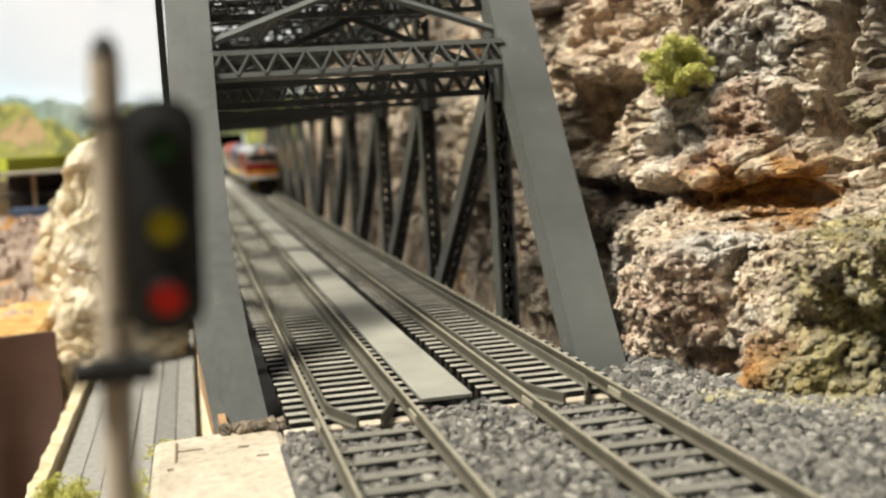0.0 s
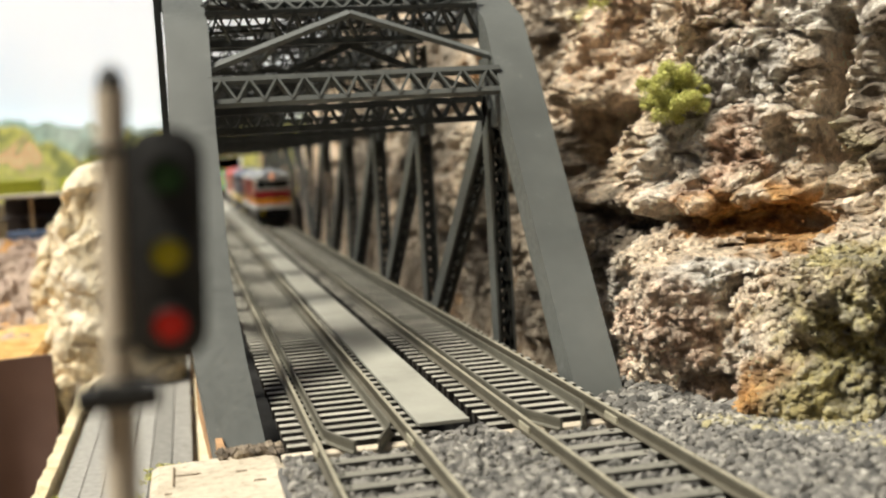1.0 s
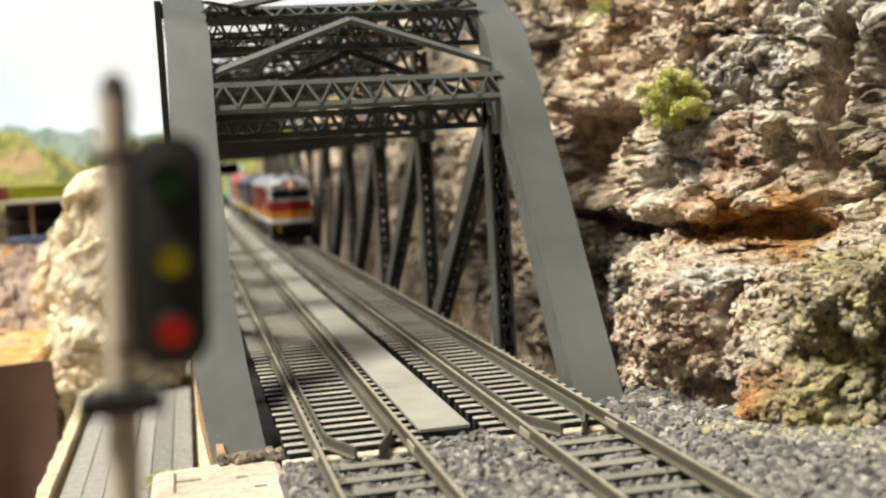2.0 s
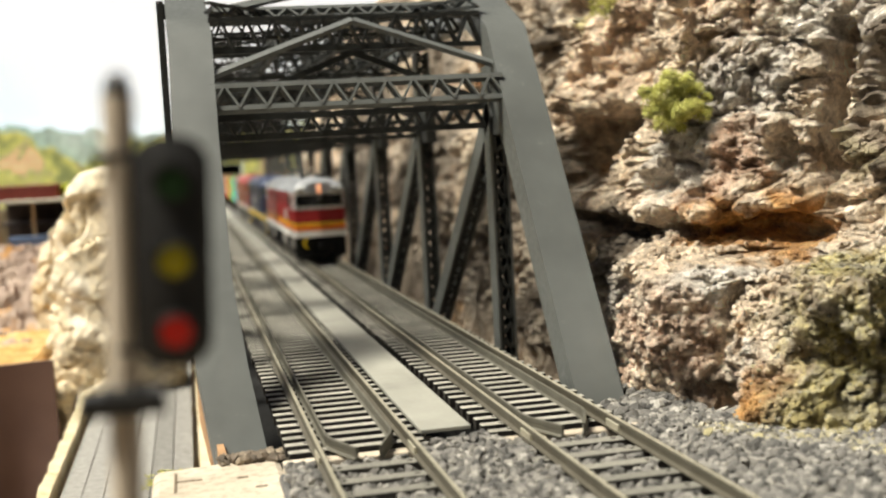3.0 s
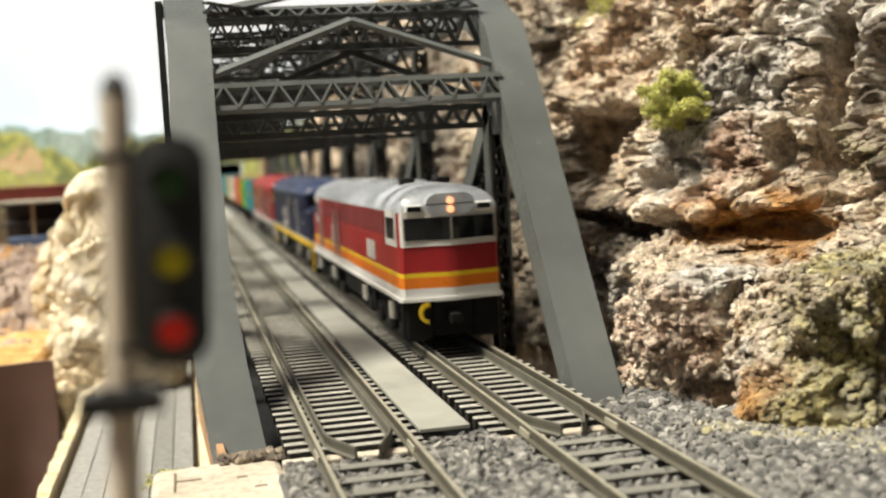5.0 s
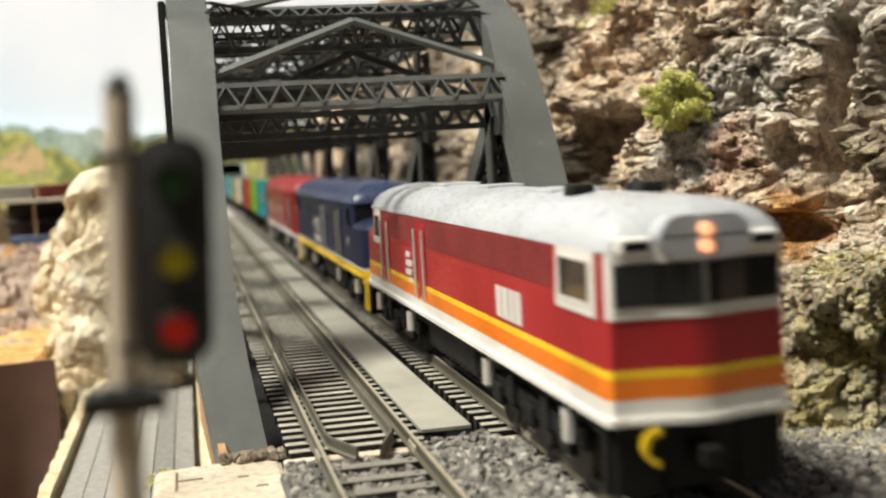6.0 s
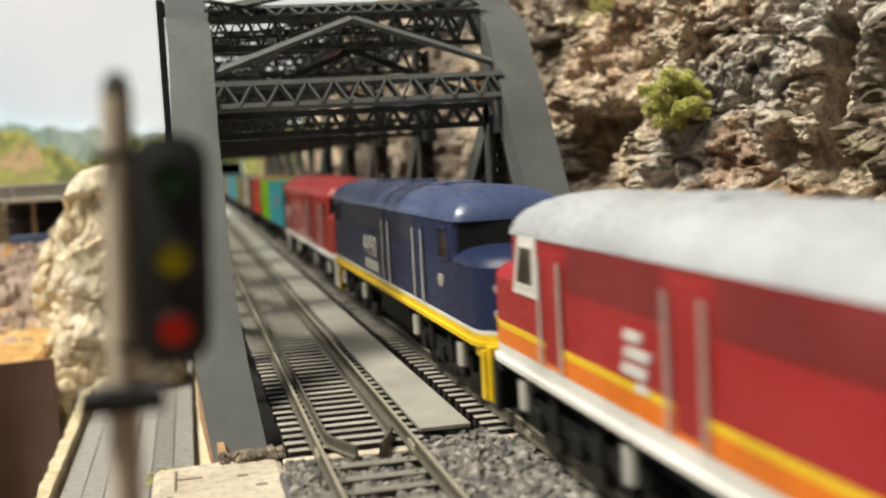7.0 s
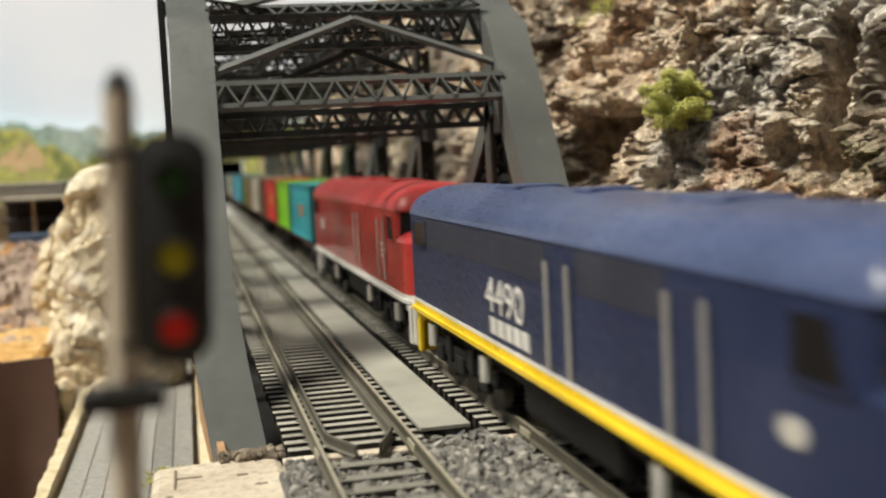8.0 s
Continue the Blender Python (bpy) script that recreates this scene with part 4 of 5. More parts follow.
HX = 3.9
bm = bmesh.new()
rounded_plate(bm, HX - 2.75, HX + 3.0, 37.6, 55.0, -2.6, 0.8, 2.3)
bmesh.ops.bevel(bm, geom=[e for e in bm.edges if abs(e.verts[0].co.y - e.verts[1].co.y) < 0.01], offset=0.25, segments=2, affect="EDGES", profile=0.5)
head = part("signal_head", bm, SIG_BLACK, signal, "black rounded signal head", True)
head.matrix_basis = pose(HX * U, 0, 46.3 * U, 0, 2.6, 0) @ pose(-HX * U, 0, -46.3 * U)     # leans with the mast
for z, nm, col, glow, pw in ((51.4, "green_lens", (0.03, 0.085, 0.03), None, 0), (45.6, "yellow_lens", (0.36, 0.29, 0.01), (0.9, 0.75, 0.02), 0.03), (40.3, "red_lens", (0.30, 0.012, 0.006), (1.0, 0.03, 0.015), 0.12)):
    bm = bmesh.new()
    rod(bm, (HX + 0.25, -2.55, z), (HX + 0.25, -2.9, z), 1.25, 24, 1.0)
    part(nm, bm, plain(nm, col, 0.25, 0, glow, pw) if glow else plain(nm, col, 0.25), head, smooth=True)
    bm = bmesh.new()
    a = [(HX + 0.25 + 1.55 * math.cos(t), -1.55 * 0 + 0, z + 1.55 * math.sin(t)) for t in np.linspace(radians(-10), radians(190), 18)]
    i = [(HX + 0.25 + 1.38 * math.cos(t), 0, z + 1.38 * math.sin(t)) for t in np.linspace(radians(-10), radians(190), 18)]
    ring = a + i[::-1]
    loft(bm, [[(x, -2.55, zz) for x, _, zz in ring], [(x, -4.3 - 0.6 * max(0, (zz - z)) / 1.5, zz) for x, _, zz in ring]])
    part("hood", bm, SIG_BLACK, head, smooth=True)
bm = bmesh.new()
box(bm, -1.6, HX - 2, -1.2, 0.2, 53.2, 54.0, 0.15)
box(bm, -0.6, HX - 1, -1.2, 0.2, 38.6, 39.3, 0.15)
part("bracket", bm, SIG_BLACK, signal)
bm = bmesh.new()
box(bm, -3.6, 2.7, -2.0, 0.9, 34.0, 35.7, 0.2)
box(bm, -2.0, 1.4, -1.8, 1.4, 33.9, 36.1, 0.3)
part("clamp", bm, SIG_BLACK, signal, "black clamp bar below the head")
bm = bmesh.new()
bmesh.ops.create_uvsphere(bm, u_segments=12, v_segments=8, radius=0.7, matrix=Matrix.Translation((2.0, 0.3, 37.4)))
part("wire_joint", bm, plain("grey_joint", (0.4, 0.4, 0.4), 0.4), signal, "small grey wire joint", True)

# ---------------------------------------------------------------- locomotives
WHITE = painted("white_paint", (0.74, 0.73, 0.70), 0.35, 0.2, 5.0, (0.45, 0.43, 0.4))
ROOF_WHITE = painted("pale_grey_roof", (0.46, 0.485, 0.52), 0.30, 0.3, 6.0, (0.42, 0.42, 0.43))
CANDY = painted("deep_red_paint", (0.36, 0.020, 0.024), 0.36, 0.12, 6.0, (0.22, 0.02, 0.02), spec=0.4)
ORANGE = painted("orange_paint", (0.80, 0.20, 0.012), 0.32, 0.1, 5.0, (0.5, 0.12, 0.01))
YELLOW = painted("yellow_paint", (0.82, 0.56, 0.02), 0.32, 0.1, 5.0, (0.5, 0.34, 0.02))
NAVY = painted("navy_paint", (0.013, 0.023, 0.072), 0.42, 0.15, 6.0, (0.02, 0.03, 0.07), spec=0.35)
# roof navy is paler than the sides, with grey spots
NAVY_ROOF = painted("paler_navy_roof", (0.062, 0.085, 0.175), 0.30, 0.5, 6.0, (0.20, 0.22, 0.28))
MESH_RED = painted("red_mesh_grille", (0.20, 0.016, 0.018), 0.6, 0.2, 3.0, (0.12, 0.015, 0.015))
MESH_BLUE = painted("blue_mesh_grille", (0.018, 0.022, 0.042), 0.6, 0.2, 3.0, (0.05, 0.055, 0.08))
RED2 = painted("bright_red_paint", (0.42, 0.030, 0.028), 0.32, 0.15, 6.0, (0.25, 0.02, 0.02), coat=0.2)
RED2_ROOF = painted("red_roof_paint", (0.45, 0.045, 0.045), 0.4, 0.3, 6.0, (0.35, 0.1, 0.09))
LAMP = plain("lamp_glow", (1, 0.8, 0.6), 0.3, 0, (1.0, 0.34, 0.13), 1.5)
HALF = 13.7


def loco(name, y0, length, body, roof, bands, label, flip, cab_white=False, pilot=BLACK, doors=(0.155, 0.375), mesh=None, nose_long=15.0):
    """A diesel with a rounded nose at one end and a flat cab at the other.
    Local y runs back from the leading end; flip puts the flat cab first."""
    L = length
    fy = (lambda y: L - y) if flip else (lambda y: y)
    ob = empty(name)
    tagged(ob, label, "locomotive", "locomotives of the train")
    NB = nose_long

    def plan(grow=0.0, y_front=0.0, bull=6.0):
        """Outline of the hull seen from above, nose end rounded by 'bull'."""
        h = HALF + grow
        pts = []
        n = 9
        for k in range(n + 1):
            a = math.pi * k / n
            pts.append((-h * math.cos(a) * 1.0 if k not in (0, n) else (-h if k == 0 else h), y_front - grow + bull * (1 - math.sin(a) ** 0.8)))
        e = L + grow
        pts += [(h, e - 1.6), (h - 0.8, e - 0.5), (h * 0.5, e + 0.3), (2.2, e + 1.7), (0.0, e + 2.0), (-2.2, e + 1.7), (-h * 0.5, e + 0.3), (-h + 0.8, e - 0.5), (-h, e - 1.6)]
        return pts

    def band(nm, z0, z1, grow, mat, lab="", y_front=0.0, bull=9.0, y_back=None):
        bm = bmesh.new()
        o = plan(grow, y_front, bull)
        loft(bm, [[(x, fy(y), z) for x, y in o] for z in (z0, z1)])
        return part(nm, bm, mat, ob, lab, True)

    zb = 14.2
    z = zb
    for nm, zz, mat, lab in bands:
        band(nm, z, zz, 0.12, mat, lab)
        z = zz
    band("footplate", zb - 0.4, zb + 0.6, 0.75, bands[0][2])
    # lower hull incl. nose, then the cab-height hull set back behind the nose
    band("body", z, 29.6, 0.0, body, y_front=0.0)
    band("upper_body", 29.6, 38.2, 0.0, body, y_front=NB - 1, bull=3.0)
    # rounded nose top
    bm = bmesh.new()
    rings = []
    o = [p for p in plan(0, 0.0, 9.0)[:10]]
    for s, zz, back in ((1.0, 29.6, 0.0), (0.97, 30.6, 0.5), (0.88, 31.7, 1.5), (0.72, 32.5, 3.2), (0.45, 33.0, 6.0)):
        rings.append([(x * s, fy(max(y + back, 0) if y + back < NB + 2 else NB + 2), zz) for x, y in o] + [(HALF * s, fy(NB + 3), zz), (-HALF * s, fy(NB + 3), zz)])
    loft(bm, rings)
    nose = part("nose", bm, body, ob, "", True)
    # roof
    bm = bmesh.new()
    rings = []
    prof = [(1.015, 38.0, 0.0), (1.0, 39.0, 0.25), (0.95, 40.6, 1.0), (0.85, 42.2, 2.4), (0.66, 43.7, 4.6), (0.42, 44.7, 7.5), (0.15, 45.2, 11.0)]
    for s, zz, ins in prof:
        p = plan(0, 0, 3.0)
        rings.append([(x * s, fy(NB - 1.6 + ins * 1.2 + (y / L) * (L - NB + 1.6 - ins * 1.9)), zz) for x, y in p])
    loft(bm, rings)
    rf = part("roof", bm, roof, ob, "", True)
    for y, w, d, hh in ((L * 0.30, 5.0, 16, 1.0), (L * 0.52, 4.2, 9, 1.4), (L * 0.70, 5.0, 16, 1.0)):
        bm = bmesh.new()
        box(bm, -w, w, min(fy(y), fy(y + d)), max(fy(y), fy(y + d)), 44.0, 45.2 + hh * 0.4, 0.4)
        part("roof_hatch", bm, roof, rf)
    bm = bmesh.new()
    rod(bm, (3.5, fy(L - 26), 44.0), (3.5, fy(L - 30), 46.6), 1.1, 10)
    part("horn", bm, BLACK, rf, smooth=True)
    # windows
    for s in (-1, 1):
        x = s * (HALF + 0.12)
        for ya, yb, za, zc, lean in ((L - 19.5, L - 6.0, 30.2, 36.6, 0.0), (NB + 4.0, NB + 14.0, 29.6, 36.4, 3.0)):
            def quad(grow, thick):
                """The window's outline, its nose-side edge raked by lean."""
                edge = [(ya - grow * 1.3, za - grow), (yb + grow, za - grow), (yb + grow, min(zc + grow, 38.1)), (ya - grow * 0.6 + lean, min(zc + grow, 38.1))]
                q = bmesh.new()
                loft(q, [[(x + e, fy(y), z_) for y, z_ in edge] for e in (-thick, thick)])
                return q
            if cab_white:
                part("window_surround", quad(1.7, 0.10), WHITE, ob, "white cab window surround")
            w = part("side_window", quad(0.0, 0.16), GLASS_DARK, ob, "dark cab side window")
            bm = bmesh.new()
            c4 = [(ya, za), (yb, za), (yb, zc), (ya + lean, zc)]
            for a, b_ in zip(c4, c4[1:] + c4[:1]):
                beam(bm, (x, fy(a[0]), a[1]), (x, fy(b_[0]), b_[1]), 0.5, 0.5)
            part("window_frame", bm, WHITE if cab_white else body, w)
    # windscreens: flat cab end
    ye = L + 0.35
    if cab_white:
        bm = bmesh.new()
        loft(bm, [[(x, fy(y), zz) for x, y in ((-HALF + 0.1, L - 1.5), (-HALF + 0.8, L - 0.3), (-HALF * 0.5, L + 0.5), (-2.2, L + 1.9), (0, L + 2.2), (2.2, L + 1.9), (HALF * 0.5, L + 0.5), (HALF - 0.8, L - 0.3), (HALF - 0.1, L - 1.5), (HALF - 1, L - 2.5), (-HALF + 1, L - 2.5))] for zz in (28.6, 38.3)])
        part("cab_front", bm, WHITE, ob, "white cab front")
    for s in (-1, 1):
        bm = bmesh.new()
        loft(bm, [[(s * x, fy(y), zz) for x, y in ((0.25, ye + 2.0), (2.2, ye + 1.75), (HALF * 0.5, ye + 0.4), (HALF - 1.2, ye - 0.3), (HALF - 1.2, ye - 1.0), (HALF * 0.5, ye - 0.3), (0.25, ye + 1.0))] for zz in (30.3, 36.3)])
        part("windscreen", bm, GLASS_DARK, ob, "dark windscreen pane")
        # windscreens over the nose
        bm = bmesh.new()
        loft(bm, [[(s * 0.8, fy(NB - 3.4), 32.0), (s * (HALF - 0.9), fy(NB - 0.6), 31.0), (s * (HALF - 0.9), fy(NB + 1.4), 31.0), (s * 0.8, fy(NB + 0.2), 32.0)],
                  [(s * 0.8, fy(NB - 2.2), 37.7), (s * (HALF - 1.2), fy(NB + 0.2), 37.3), (s * (HALF - 1.2), fy(NB + 2.0), 37.3), (s * 0.8, fy(NB + 0.8), 37.7)]])
        part("windscreen", bm, GLASS_DARK, ob, "dark windscreen pane")
        # doors with bright grab rails on the sides
        for yd in (L * doors[0], L * doors[1]):
            for k in (0, 10.0):
                bm = bmesh.new()
                rod(bm, (s * (HALF + 0.7), fy(yd + k), 17.6), (s * (HALF + 0.7), fy(yd + k), 35.0), 0.36, 8)
                part("grab_rail", bm, CHROME, ob, "bright vertical grab rail", True)
            bm = bmesh.new()
            box(bm, s * (HALF + 0.05) - 0.12, s * (HALF + 0.05) + 0.12, min(fy(yd), fy(yd + 10)) + 0.6, max(fy(yd), fy(yd + 10)) - 0.6, 18.2, 36.2, 0.1)
            part("side_door", bm, body, ob)
        if mesh:                                   # long mesh grille under the eaves
            bm = bmesh.new()
            ya, yb = sorted((fy(L * doors[1] + 12), fy(L - 24 if cab_white else L - 8)))
            box(bm, s * (HALF + 0.03) - 0.06, s * (HALF + 0.03) + 0.06, ya, yb, 31.0, 37.4)
            part("mesh_grille", bm, mesh, ob, "long fine mesh grille")
            bm = bmesh.new()
            ya, yb = sorted((fy(L * doors[0] + 12), fy(L * doors[1] - 2)))
            box(bm, s * (HALF + 0.03) - 0.06, s * (HALF + 0.03) + 0.06, ya, yb, 31.0, 37.4)
            part("mesh_grille", bm, mesh, ob, "fine mesh grille")
        for yy in () if mesh else range(70, int(L) - 30, 22):
            bm = bmesh.new()
            y_lo, y_hi = min(fy(yy), fy(yy + 15)), max(fy(yy), fy(yy + 15))
            for q in range(5):
                box(bm, s * (HALF + 0.02) - 0.1, s * (HALF + 0.02) + 0.1, y_lo, y_hi, 33.4 + q * 0.75, 33.8 + q * 0.75)
            part("grille", bm, body, ob)
        # nose lamps and marker rails
        for zz in (20.5, 25.5):
            bm = bmesh.new()
            rod(bm, (s * 10.2, fy(2.2), zz), (s * 10.6, fy(0.2), zz), 0.9, 12)
            part("marker_lamp", bm, CHROME, ob, "small bright marker lamp", True)
    # bogies, tank, pilots
    for yc in (46, L - 44):
        bg = new("bogie")
        bg.parent = ob
        for s in (-1, 1):
            bm = bmesh.new()
            box(bm, s * 11.2 - 0.9, s * 11.2 + 0.9, fy(yc) - 27, fy(yc) + 27, 6.0, 9.4, 0.4)
            for k in (-20, 0, 20):
                box(bm, s * 12.0 - 0.8, s * 12.0 + 0.8, fy(yc) + k - 3, fy(yc) + k + 3, 4.2, 8.2, 0.4)
            for k in (-10, 10):
                box(bm, s * 12.2 - 0.7, s * 12.2 + 0.7, fy(yc) + k - 2, fy(yc) + k + 2, 5.6, 11.5, 0.5)
            part("side_frame", bm, BLACK, bg)
        for k in (-20, 0, 20):
            bm = bmesh.new()
            for s in (-1, 1):
                rod(bm, (s * 8.0, fy(yc) + k, 6.1), (s * 10.2, fy(yc) + k, 6.1), 6.1, 24)
            rod(bm, (-8, fy(yc) + k, 6.1), (8, fy(yc) + k, 6.1), 1.4, 10)
            part("wheelset", bm, WHEEL, bg, smooth=True)
        for s in (-1, 1):
            for k in (-24, 24):
                bm = bmesh.new()
                rod(bm, (s * 13.0, fy(yc) + k, 7.2), (s * 13.0, fy(yc) + k, 12.2), 1.35, 12)
                part("brake_cylinder", bm, CHROME, bg, "bright brake cylinder", True)
    bm = bmesh.new()
    box(bm, -11.5, 11.5, L / 2 - 24, L / 2 + 24, 4.6, 15.2, 1.6)
    part("fuel_tank", bm, BLACK, ob)
    bm = bmesh.new()
    box(bm, -10.5, 10.5, 5, L - 4, 9.5, 15.4)
    part("underframe", bm, BLACK, ob)
    for e, mat in ((0, pilot), (L, BLACK if flip else pilot)):
        sgn = 1 if e == 0 else -1
        def block(nm, x0, x1, a, b_, z0, z1, bev, lab=""):
            q = bmesh.new()
            box(q, x0, x1, *sorted((fy(e + sgn * a), fy(e + sgn * b_))), z0, z1, bev)
            part(nm, q, mat, ob, lab)
        for s in (-1, 1):
            block("pilot_plate", s * 9.2 - 3.6, s * 9.2 + 3.6, 1.0, 3.4, 3.0, 14.4, 0.5)
            block("corner_step", s * 12.9 - 0.7, s * 12.9 + 0.7, 2.6, 5.2, 3.2, 13.4, 0.3)
            block("frame_end", s * 12.6 - 0.9, s * 12.6 + 0.9, 5.3, 8.8, 11.6, 14.2, 0.3)
        block("buffer_beam", -5.5, 5.5, 1.2, 2.8, 4.0, 14.3, 0.3)
        bm = bmesh.new()
        box(bm, -1.6, 1.6, min(fy(e + sgn * 1.5), fy(e - sgn * 3.6)), max(fy(e + sgn * 1.5), fy(e - sgn * 3.6)), 7.5, 10.5, 0.5)
        part("coupler", bm, BLACK, ob)
    ob["y0"] = y0
    return ob


def side_bars(ob, x, bars, mat, nm, label):
    for (y, z, w, h, sk) in bars:
        bm = bmesh.new()
        v = box(bm, x - 0.07, x + 0.07, y, y + w, z, z + h)
        for q in v:
            q.co.y += sk * (q.co.z - z)
        part(nm, bm, mat, ob, label)


engine = loco("diesel_locomotive", 13.5, 216, CANDY, ROOF_WHITE,
              [("sill_band", 17.3, WHITE, "white sill band"), ("orange_band", 20.3, ORANGE, "orange band"), ("yellow_line", 21.5, YELLOW, "thin yellow line")],
              "deep red diesel with white roof and orange band", True, cab_white=True, mesh=MESH_RED, nose_long=18.0, doors=(0.168, 0.396))
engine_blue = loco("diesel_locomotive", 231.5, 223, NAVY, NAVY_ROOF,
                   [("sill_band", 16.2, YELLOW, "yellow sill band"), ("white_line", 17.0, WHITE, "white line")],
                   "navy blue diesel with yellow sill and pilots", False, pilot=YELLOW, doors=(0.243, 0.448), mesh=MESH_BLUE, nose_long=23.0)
engine_red = loco("diesel_locomotive", 458, 218, RED2, RED2_ROOF,
                  [("sill_band", 15.9, WHITE, "white sill band")],
                  "bright red diesel with white sill and steps", False, pilot=WHITE)
# headlamps over the leading windscreen
bm = bmesh.new()
rounded_plate(bm, -6.8, 6.8, 36.9, 42.8, -2.7, 9.0, 3.2)
part("lamp_dome", bm, ROOF_WHITE, engine, "pale headlamp housing", True)
for z in (38.4, 40.7):
    bm = bmesh.new()
    rod(bm, (0, -2.6, z), (0, -3.1, z), 0.95, 16)
    part("headlamp", bm, LAMP, engine, "lit warm headlamp", True)
for x0 in (-12.0, 7.2):
    bm = bmesh.new()
    box(bm, x0, x0 + 4.8, -1.1, 2.0, 37.6, 40.0, 0.5)
    nb = part("number_box", bm, WHITE, engine, "white number box")
    bm = bmesh.new()
    box(bm, x0 + 0.5, x0 + 4.3, -1.3, -0.9, 38.1, 39.5, 0.1)
    part("number_glass", bm, GLASS_DARK, nb, "dark number glass")
for x0, ya, d in ((3.0, 26, 8.0), (-6.0, 34, 5.0)):
    bm = bmesh.new()
    box(bm, x0, x0 + 4.2, ya, ya + d, 43.6, 46.6, 0.6)
    part("roof_vent", bm, BLACK, engine, "black roof vent")
bm = bmesh.new()
loft(bm, [[(-7.0 + (2.3 + e) * math.cos(a), -0.9 + g, 10.6 + (2.3 + e) * math.sin(a)) for e, g in ((-0.5, -0.5), (0.5, -0.5), (0.5, 0.5), (-0.5, 0.5))] for a in (radians(85 + 15 * k) for k in range(13))])
part("air_hose", bm, YELLOW, engine, "curved yellow hose on the pilot")
bm = bmesh.new()
rod(bm, (0, 216 - 3.2, 32.2), (0, 216 - 1.6, 31.4), 1.5, 16)
part("tail_lamp", bm, LAMP, engine, "glowing lamp on the rear nose", True)


def side_text(ob, words, side, y, z, size, wide, mat, nm, label):
    """Raised lettering on a side wall; side is -1 or 1, y the place where the word begins."""
    font = bpy.data.curves.new(nm, "FONT")
    font.body, font.size, font.extrude = words, size * U, 0.06 * U
    probe = new("probe", font)
    bpy.context.view_layer.update()
    me = bpy.data.meshes.new_from_object(probe.evaluated_get(bpy.context.evaluated_depsgraph_get()))
    bpy.data.objects.remove(probe)
    me.transform(Matrix(((0, 0, side, side * (HALF + 0.14) * U), (side * wide, 0, 0, y * U), (0, 1, 0, z * U), (0, 0, 0, 1))))
    me.materials.append(mat)
    o = new(nm, me)
    o.parent = ob
    o["label"] = label


# emblems, numbers, and plain bars where the lettering cannot be read
for sd in (-1, 1):
    x = sd * (HALF + 0.16)
    side_bars(engine, x, [(41 + k * 4.1, 22.4, 3.3, 5.8, 0.0) for k in range(4)], WHITE, "number_bar", "white bar of a running number")
    side_bars(engine, x, [(140, 27.0, 5.5, 1.5, -0.8), (137.6, 24.7, 8.0, 1.6, -0.8), (138.6, 22.4, 8.0, 1.6, -0.8), (138, 20.6, 4.0, 1.2, -0.8)], WHITE, "emblem_stroke", "white stroke of an emblem")
    side_text(engine_blue, "4490", sd, 150 if sd < 0 else 121, 22.4, 9.4, 1.35, WHITE, "running_number", "white painted running number")
    side_bars(engine_blue, x, [(122 + k * 5.2, 18.2, 4.0, 3.2, 0.1) for k in range(5)], WHITE, "lettering_bar", "white bar of lettering")
    side_bars(engine_red, x, [(34, 27.0, 7, 1.2, 0.5), (34.5, 25.2, 6.5, 1.2, -0.5), (35, 23.6, 6, 1.0, 0.5)], WHITE, "emblem_stroke", "white stroke of an emblem")
    side_bars(engine_red, x, [(180 + k * 3.2, 24.6, 2.4, 4.2, 0.0) for k in range(4)], WHITE, "number_bar", "white bar of a running number")
    bm = bmesh.new()
    rod(bm, (sd * (HALF + 0.05), 37, 24.3), (sd * (HALF + 0.25), 37, 24.3), 1.5, 20)
    for v in bm.verts:
        v.co.y = 37 + (v.co.y - 37) * 1.7
    part("badge", bm, CHROME, engine_blue, "small oval pale badge", True)

# ---------------------------------------------------------------- container wagons
RUST = painted("rust_red_frame", (0.16, 0.045, 0.030), 0.6, 0.3, 4.0, (0.08, 0.04, 0.03))


def container(y0, length, mat, mark, label):
    ob = empty("container")
    tagged(ob, label, "container", "containers on the train")
    bm = bmesh.new()
    n = int(length / 2.2)
    pts = []
    for i in range(n + 1):
        y = 0.8 + (length - 1.6) * i / n
        pts.append((y, 0.35 if i % 2 else 0.0))
    ring_l = [(-13.2 + d, y) for y, d in pts]
    ring_r = [(13.2 - d, y) for y, d in reversed(pts)]
    loft(bm, [[(x, y, z) for x, y in ring_l + ring_r] for z in (15.6, 41.2)])
    part("corrugated_shell", bm, mat, ob)
    bm = bmesh.new()
    for x in (-13.2, 13.2):
        for y in (0.7, length - 0.7):
            box(bm, x - 0.6, x + 0.6, y - 0.7, y + 0.7, 15.3, 41.8)
        for z in (15.8, 41.3):
            box(bm, x - 0.55, x + 0.55, 0, length, z - 0.6, z + 0.6)
    for y in (0.7, length - 0.7):
        for z in (15.8, 41.3):
            box(bm, -13, 13, y - 0.6, y + 0.6, z - 0.6, z + 0.6)
    part("corner_frame", bm, mat, ob)
    bm = bmesh.new()
    for x in (-6.5, -2.5, 2.5, 6.5):
        rod(bm, (x, -0.5, 17), (x, -0.5, 40), 0.35, 8)
    part("door_bar", bm, CHROME, ob)
    if mark:
        for x in (-13.35, 13.35):
            side_bars(ob, x, [(length * 0.35, 29, length * 0.22, 2.2, 0), (length * 0.38, 26, length * 0.16, 1.8, 0)], mark, "marking", "plain bars of a painted marking")
    ob["y0"] = y0
    return ob


